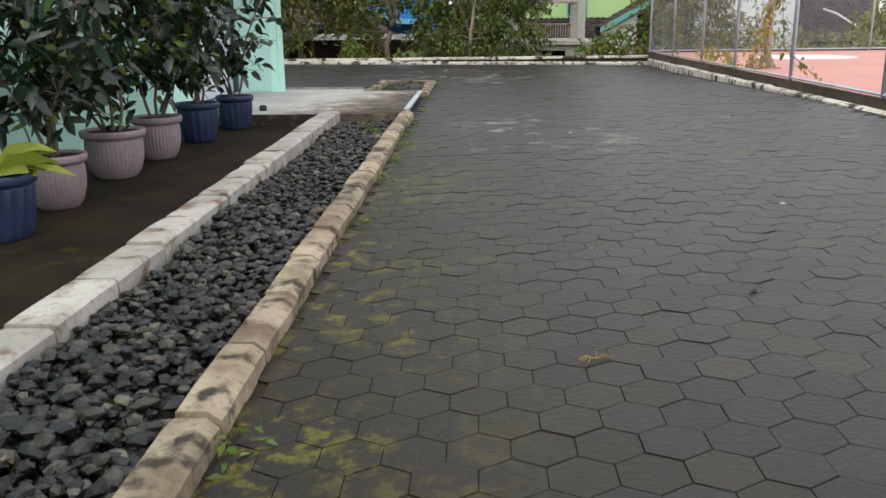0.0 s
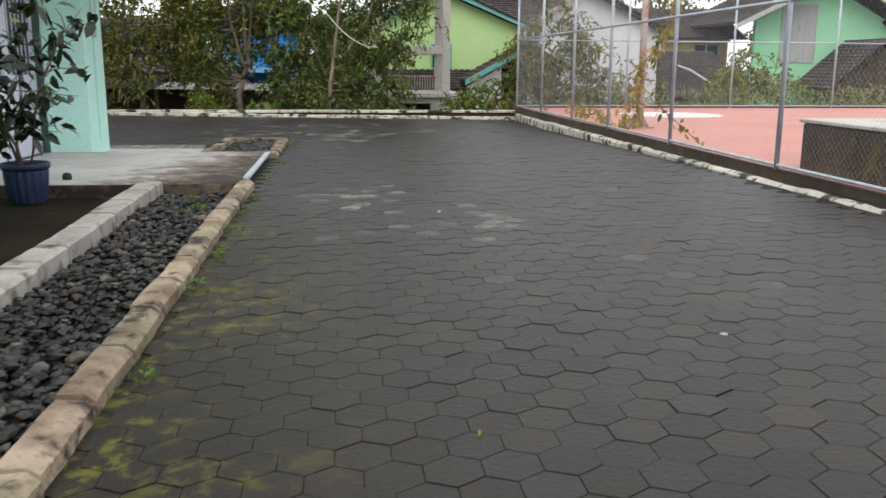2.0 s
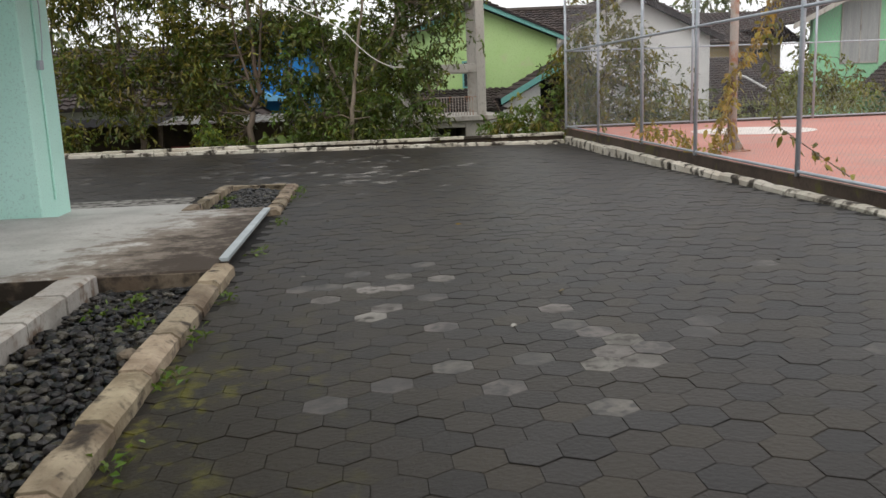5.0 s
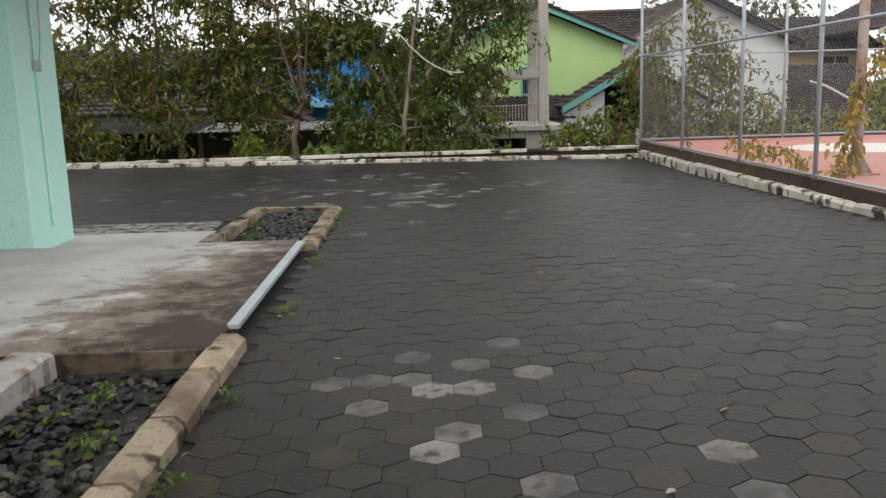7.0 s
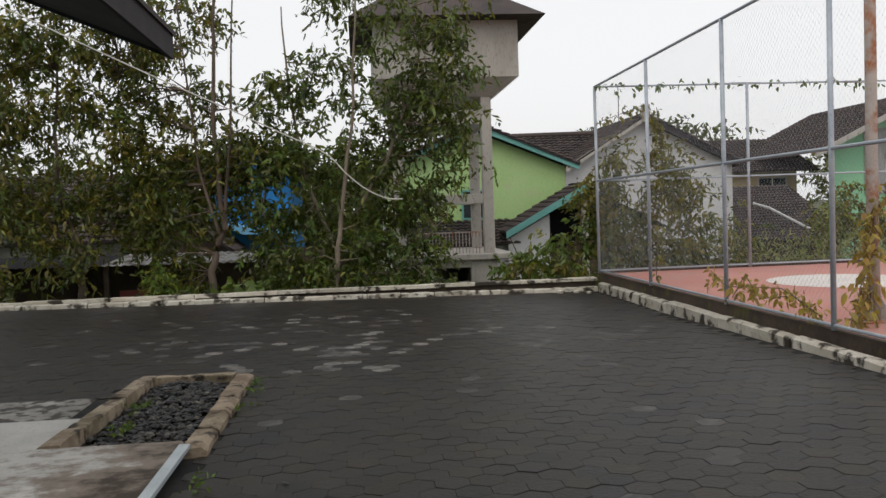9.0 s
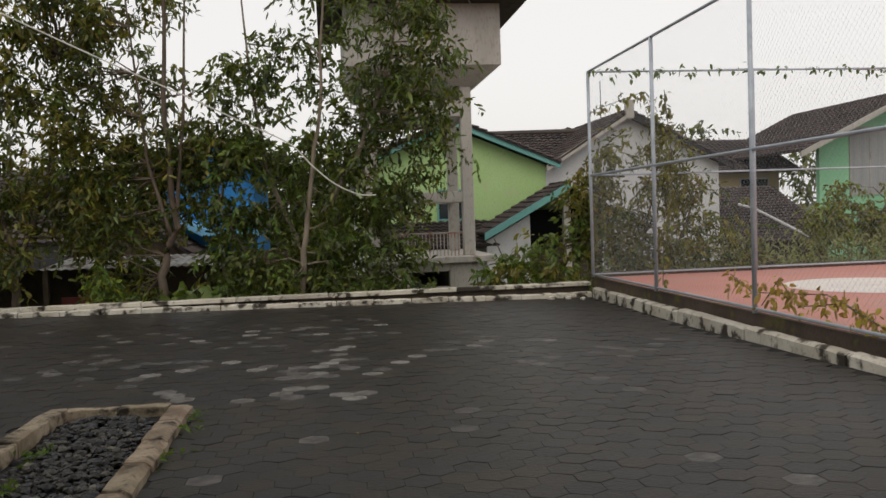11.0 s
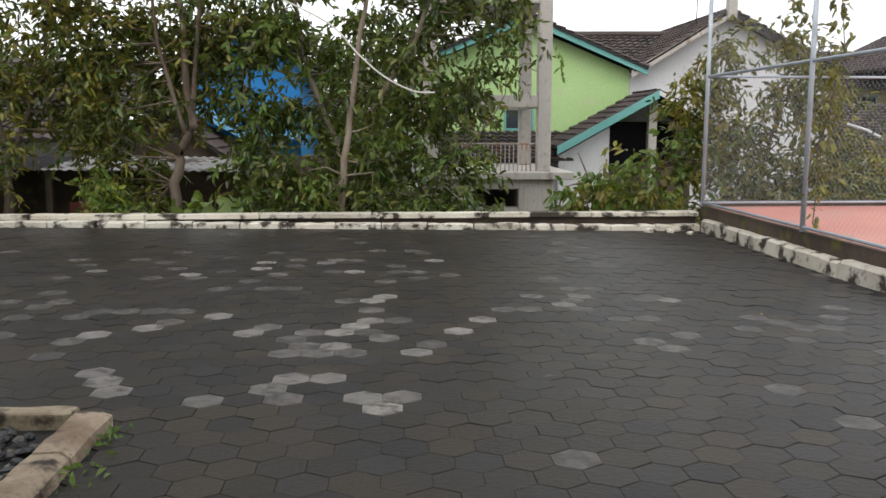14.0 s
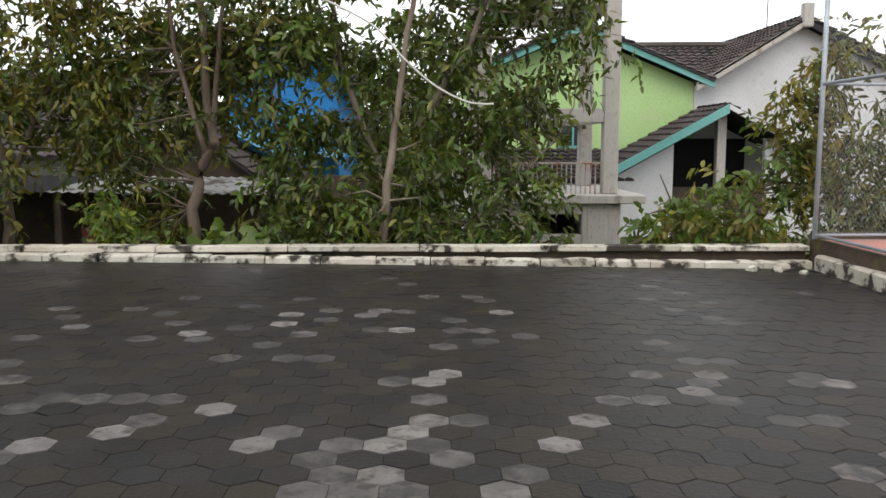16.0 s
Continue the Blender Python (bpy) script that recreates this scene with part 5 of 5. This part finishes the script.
Z_STRIP = -0.085
POTS = [(-2.9, 4.95, "blue", 0.23, 0.4), (-2.98, 5.84, "mauve", 0.22, 0.38), (-3.06, 7.05, "mauve", 0.26, 0.4), (-3.06, 8.05, "mauve", 0.235, 0.4),
        (-3.03, 9.2, "blue", 0.235, 0.42), (-2.92, 10.28, "blue", 0.22, 0.4)]
for i, (x, y, kind, r, h) in enumerate(POTS):
    pot((x, y, Z_STRIP), kind, r, h, 80 + i)
    if i:
        potted_plant((x, y, Z_STRIP + h * 0.95), (0, 1.35, 1.55, 1.5, 1.45, 1.5)[i], 0.42, (0, 480, 560, 480, 330, 300)[i], 90 + i,
                     "bushy potted tree with large dark glossy leaves", (0, 0.1, 0.16, 0.4, 0.06, 0.04)[i])


def broad_yellow():
    rng = np.random.default_rng(99)
    t = empty("variegated_plant", (-2.88, 4.97, 0.29), label="broad yellow green leaves of a low potted plant", category="plant")
    n = 14
    a = rng.uniform(-1.2, 1.2, n)
    at = np.stack([rng.normal(size=n) * 0.05, rng.normal(size=n) * 0.05, rng.uniform(0, 0.1, n)], 1)
    for p, d in zip(at, np.stack([np.cos(a), np.sin(a), rng.uniform(0.1, 0.7, n)], 1)):
        leaves("leaf", p[None], d[None], 0.36, 0.14, M_LEAF_YOUNG, t, rng, 0.35, True)


broad_yellow()


def tufts(name, spots, seed, label, size=0.06, per=22):
    for k, (x, y) in enumerate(spots):
        rng = np.random.default_rng(seed + k)
        t = empty(name, (x, y, gz(x, y)), label=label, category="weed", group="weeds along the kerb")
        at = rng.normal(size=(per, 3)) * np.array([0.04, 0.09, 0.012]) + np.array([0, 0, 0.015])
        leaves("foliage", at, rng.normal(size=(per, 3)) * np.array([1, 1, 0.3]) + np.array([0, 0, 0.9]), size, size * 0.35, M_LEAF_FRESH, t, rng, 0.3)


tufts("kerb_weed", [(-0.74, 2.35), (-0.76, 5.2), (-0.76, 6.7), (-0.74, 7.6), (-0.76, 8.5), (-0.74, 9.2), (-0.75, 10.1), (-0.72, 11.6), (-0.72, 13.2), (-0.72, 15.1), (-0.7, 15.7), (-0.72, 16.1)],
      200, "small green weed sprouting at the kerb foot")
tufts("bed_weed", [(-1.5, 9.9), (-1.35, 10.2), (-1.2, 9.6), (-1.55, 15.3), (-1.5, 14.6)], 230, "small weed growing through the gravel", 0.07, 30)


# ---- litter and loose stones ----
def litter():
    rng = np.random.default_rng(301)
    spots = [(1.18, 3.57), (0.62, 4.4), (1.9, 5.2), (0.1, 5.6), (2.3, 7.3), (0.95, 8.9), (0.6, 8.6), (1.4, 9.6), (-0.3, 10.6), (2.9, 9.9), (1.0, 12.4), (-0.2, 13.1), (2.1, 14.5), (0.4, 15.3),
             (-1.9, 17.6), (1.3, 16.9), (3.1, 18.4), (-3.2, 19.5)]
    for i, (x, y) in enumerate(spots):
        t = leaves("fallen_leaf", np.zeros((1, 3)), np.array([[1.0, 0, 0.12]]), 0.035 + 0.03 * rng.uniform(), 0.022, (M_PALE, M_LEAF_YELLOW, M_CONC)[i % 3], None, rng, 0.15, True)
        t.matrix_basis = pose(x, y, gz(x, y) + 0.008, 0, 0, rng.uniform(0, 360))
        tagged(t, label="small dry pale leaf lying on the pavers", category="leaf", group="litter on the pavers")
    straw = empty("straw_sprig", (0.43, 2.92, gz(0.43, 2.92) + 0.006), label="dry straw coloured grass sprig on the pavers", category="straw")
    for i in range(7):
        a = rng.uniform(0, math.tau)
        part("stalk", tube(bmesh.new(), [(0, 0, 0), (0.03 * math.cos(a), 0.03 * math.sin(a), 0.012), (0.065 * math.cos(a + 0.3), 0.06 * math.sin(a + 0.3), 0.004)], 0.0018, 4), M_LEAF_YELLOW, straw)
    for i, (x, y, z, r) in enumerate(((-1.05, 5.4, -0.03, 0.05), (-1.5, 7.9, -0.03, 0.045), (-1.05, 8.9, -0.02, 0.055), (-1.56, 9.0, -0.02, 0.05), (-1.2, 4.0, -0.04, 0.04), (-1.4, 6.6, -0.03, 0.04),
                                      (4.1, 23.4, -0.07, 0.06), (3.85, 23.45, -0.075, 0.07), (4.3, 23.2, -0.075, 0.05), (4.2, 23.5, -0.06, 0.08))):
        bm = bmesh.new()
        bmesh.ops.create_icosphere(bm, subdivisions=2, radius=r)
        for v in bm.verts:
            v.co *= 1 + 0.35 * noise.noise(v.co * 22 + Vector((i * 3.1, 0, 0)))
            v.co.z *= 0.6
        st = part("pale_stone", bm, M_DAMP if i < 6 else M_FAR_KERB)
        st.matrix_basis = pose(x, y, z, 0, 0, rng.uniform(0, 360))
        tagged(st, label="loose pale broken stone lying among the dark ones", category="stone", group="loose pale stones")


litter()


# ---- hexagonal pavers ----
def pavers():
    P, ROW = 0.1921, 0.1685
    R = P / math.sqrt(3)
    rng = np.random.default_rng(7)
    # rows of the paving, and in each the pavers that have dried pale or half dried
    DRY_NEAR = {
        -36: (5, 6), -35: (5,), -34: (6,), -30: (5,), -29: (-1,), -28: (0,), -26: (-2,), -25: (-1, 0), -24: (-1, 2), -23: (0,), 13: (0,),
        14: (-4, 0, 1), 15: (-7, -3), 16: (-7, -2, -1), 17: (-8,)}
    DRY_FAR = {
        19: (-3, -2, 1), 20: (-1,), 21: (0,), 22: (-9, -4, -2, -1, 3), 23: (-8, -4, -1), 24: (0, 4), 25: (-6,), 26: (0,), 27: (7,), 28: (0, 12),
        29: (0, 8), 35: (-9,), 36: (-13, -1), 37: (-6,), 39: (-6, -3), 40: (-2, 3)}
    HALF_NEAR = {
        -49: (11,), -47: (9,), -46: (4,), -44: (9,), -43: (13,), -40: (13,), -39: (4,), -38: (16,), -37: (-2, 2, 11), -36: (0,), -35: (1, 3, 6),
        -34: (8, 15), -33: (5, 8), -32: (5,), -31: (1,), -27: (1,), -26: (13,), -24: (-3, -2), -22: (-1,), -21: (1, 9), -15: (9,), -14: (9,),
        -11: (6,), -8: (10,), -7: (10,), -3: (11,), 0: (10,), 2: (-4,), 6: (-1, 4)}
    HALF_FAR = {
        9: (4,), 11: (11,), 14: (-2, 11), 18: (16,), 19: (-1, 9), 20: (-2, 9), 21: (10,), 22: (0, 13), 24: (-7, 1, 9, 10), 25: (-13, -11),
        26: (-10, -9, -8, -7, 5, 6, 8), 27: (-13,)}
    HALF_BACK = {
        28: (-14, -12, -1, 8, 11), 29: (6, 11), 31: (-7, -5, -4, 8, 9), 33: (8,), 34: (-14, -10, 8), 35: (-5,), 36: (-7,), 37: (-10,),
        38: (-14, -4, 1), 39: (-11,), 40: (-15, -12, -4), 41: (-8,), 43: (-11, -6), 44: (0,)}

    def mesh(name, mat):
        bm = bmesh.new()
        rings = []
        for r, z in ((R - 0.0013, -0.03), (R - 0.0014, -0.001), (R - 0.0024, 0.0)):
            rings.append([bm.verts.new((r * math.sin(k * math.pi / 3), r * math.cos(k * math.pi / 3), z)) for k in range(6)])
        for u, v in zip(rings, rings[1:]):
            for k in range(6):
                bm.faces.new((u[(k + 1) % 6], u[k], v[k], v[(k + 1) % 6]))
        bm.faces.new(rings[-1][::-1])
        me = bpy.data.meshes.new(name)
        bm.to_mesh(me)
        bm.free()
        me.materials.append(mat)
        return me

    base, light, half = mesh("paver", M_PAVER), mesh("pale_paver", M_PALE), mesh("half_dry_paver", M_DIM)
    floor = empty("pavement", (0, 0, 0), kind="structure", label="dark grey hexagonal concrete pavers, some dry and pale")
    cells, look_of = [], []
    for j in range(-108, 58):
        for i in range(-72, 24):
            x, y = (i + (j % 2) / 2) * P + 0.3099 + 0.0016 * j * ROW, 14.2552 + j * ROW
            if y > 23.6 or x > 4.27 + 0.0113 * (y - 4) or x < -12.5 or (y < 14.85 and x < -0.78) or (y < 15.9 and x < -1.93) or (y < 16.42 and -1.93 < x < -0.78):
                continue
            cells.append((x, y))
            dry = i in DRY_NEAR.get(j, ()) or i in DRY_FAR.get(j, ())
            damp = i in HALF_NEAR.get(j, ()) or i in HALF_FAR.get(j, ()) or i in HALF_BACK.get(j, ())
            patch = noise.noise(Vector((x * 0.7, y * 0.5, 3.3)))
            damp = damp or ((y > 17.2 or x < -1.9) and rng.random() < 0.015 + 0.1 * max(0.0, patch))
            look_of.append(1 if dry else 2 if damp else 0)
    cells = np.array(cells)
    vs, fs, ms = [], [], []
    slope = np.array([((gz(x + 0.1, y) - gz(x - 0.1, y)) / 0.2, (gz(x, y + 0.1) - gz(x, y - 0.1)) / 0.2) for x, y in cells])
    tilt = slope + rng.normal(size=(len(cells), 2)) * 0.005
    lift = rng.normal(size=len(cells)) * 0.001
    singles = 0
    for i, (x, y) in enumerate(cells):
        z = gz(x, y) + lift[i]
        if 2.2 <= y <= 6.6 and -0.80 <= x <= 1.5 and singles < 300:
            ob = new("paver", (base, light, half)[look_of[i]])
            ob.parent = floor
            ob.matrix_basis = Matrix.LocRotScale((x, y, z), Euler((tilt[i][1], -tilt[i][0], 0)), None)
            singles += 1
            continue
        k = len(vs)
        for r, h in ((R - 0.0013, -0.03), (R - 0.0014, -0.001), (R - 0.0024, 0.0)):
            for q in range(6):
                dx, dy = r * math.sin(q * math.pi / 3), r * math.cos(q * math.pi / 3)
                vs.append((x + dx, y + dy, z + h + dx * tilt[i][0] + dy * tilt[i][1]))
        for u in (0, 6):
            for q in range(6):
                fs.append((k + u + (q + 1) % 6, k + u + q, k + u + 6 + q, k + u + 6 + (q + 1) % 6))
                ms.append(look_of[i])
        fs.append(tuple(k + 12 + q for q in range(5, -1, -1)))
        ms.append(look_of[i])
    ob = soup("pavers", vs, fs, [M_PAVERS, M_PALE, M_DIM], floor)
    ob.data.polygons.foreach_set("material_index", ms)
    ob["kind"] = "stuff"


pavers()
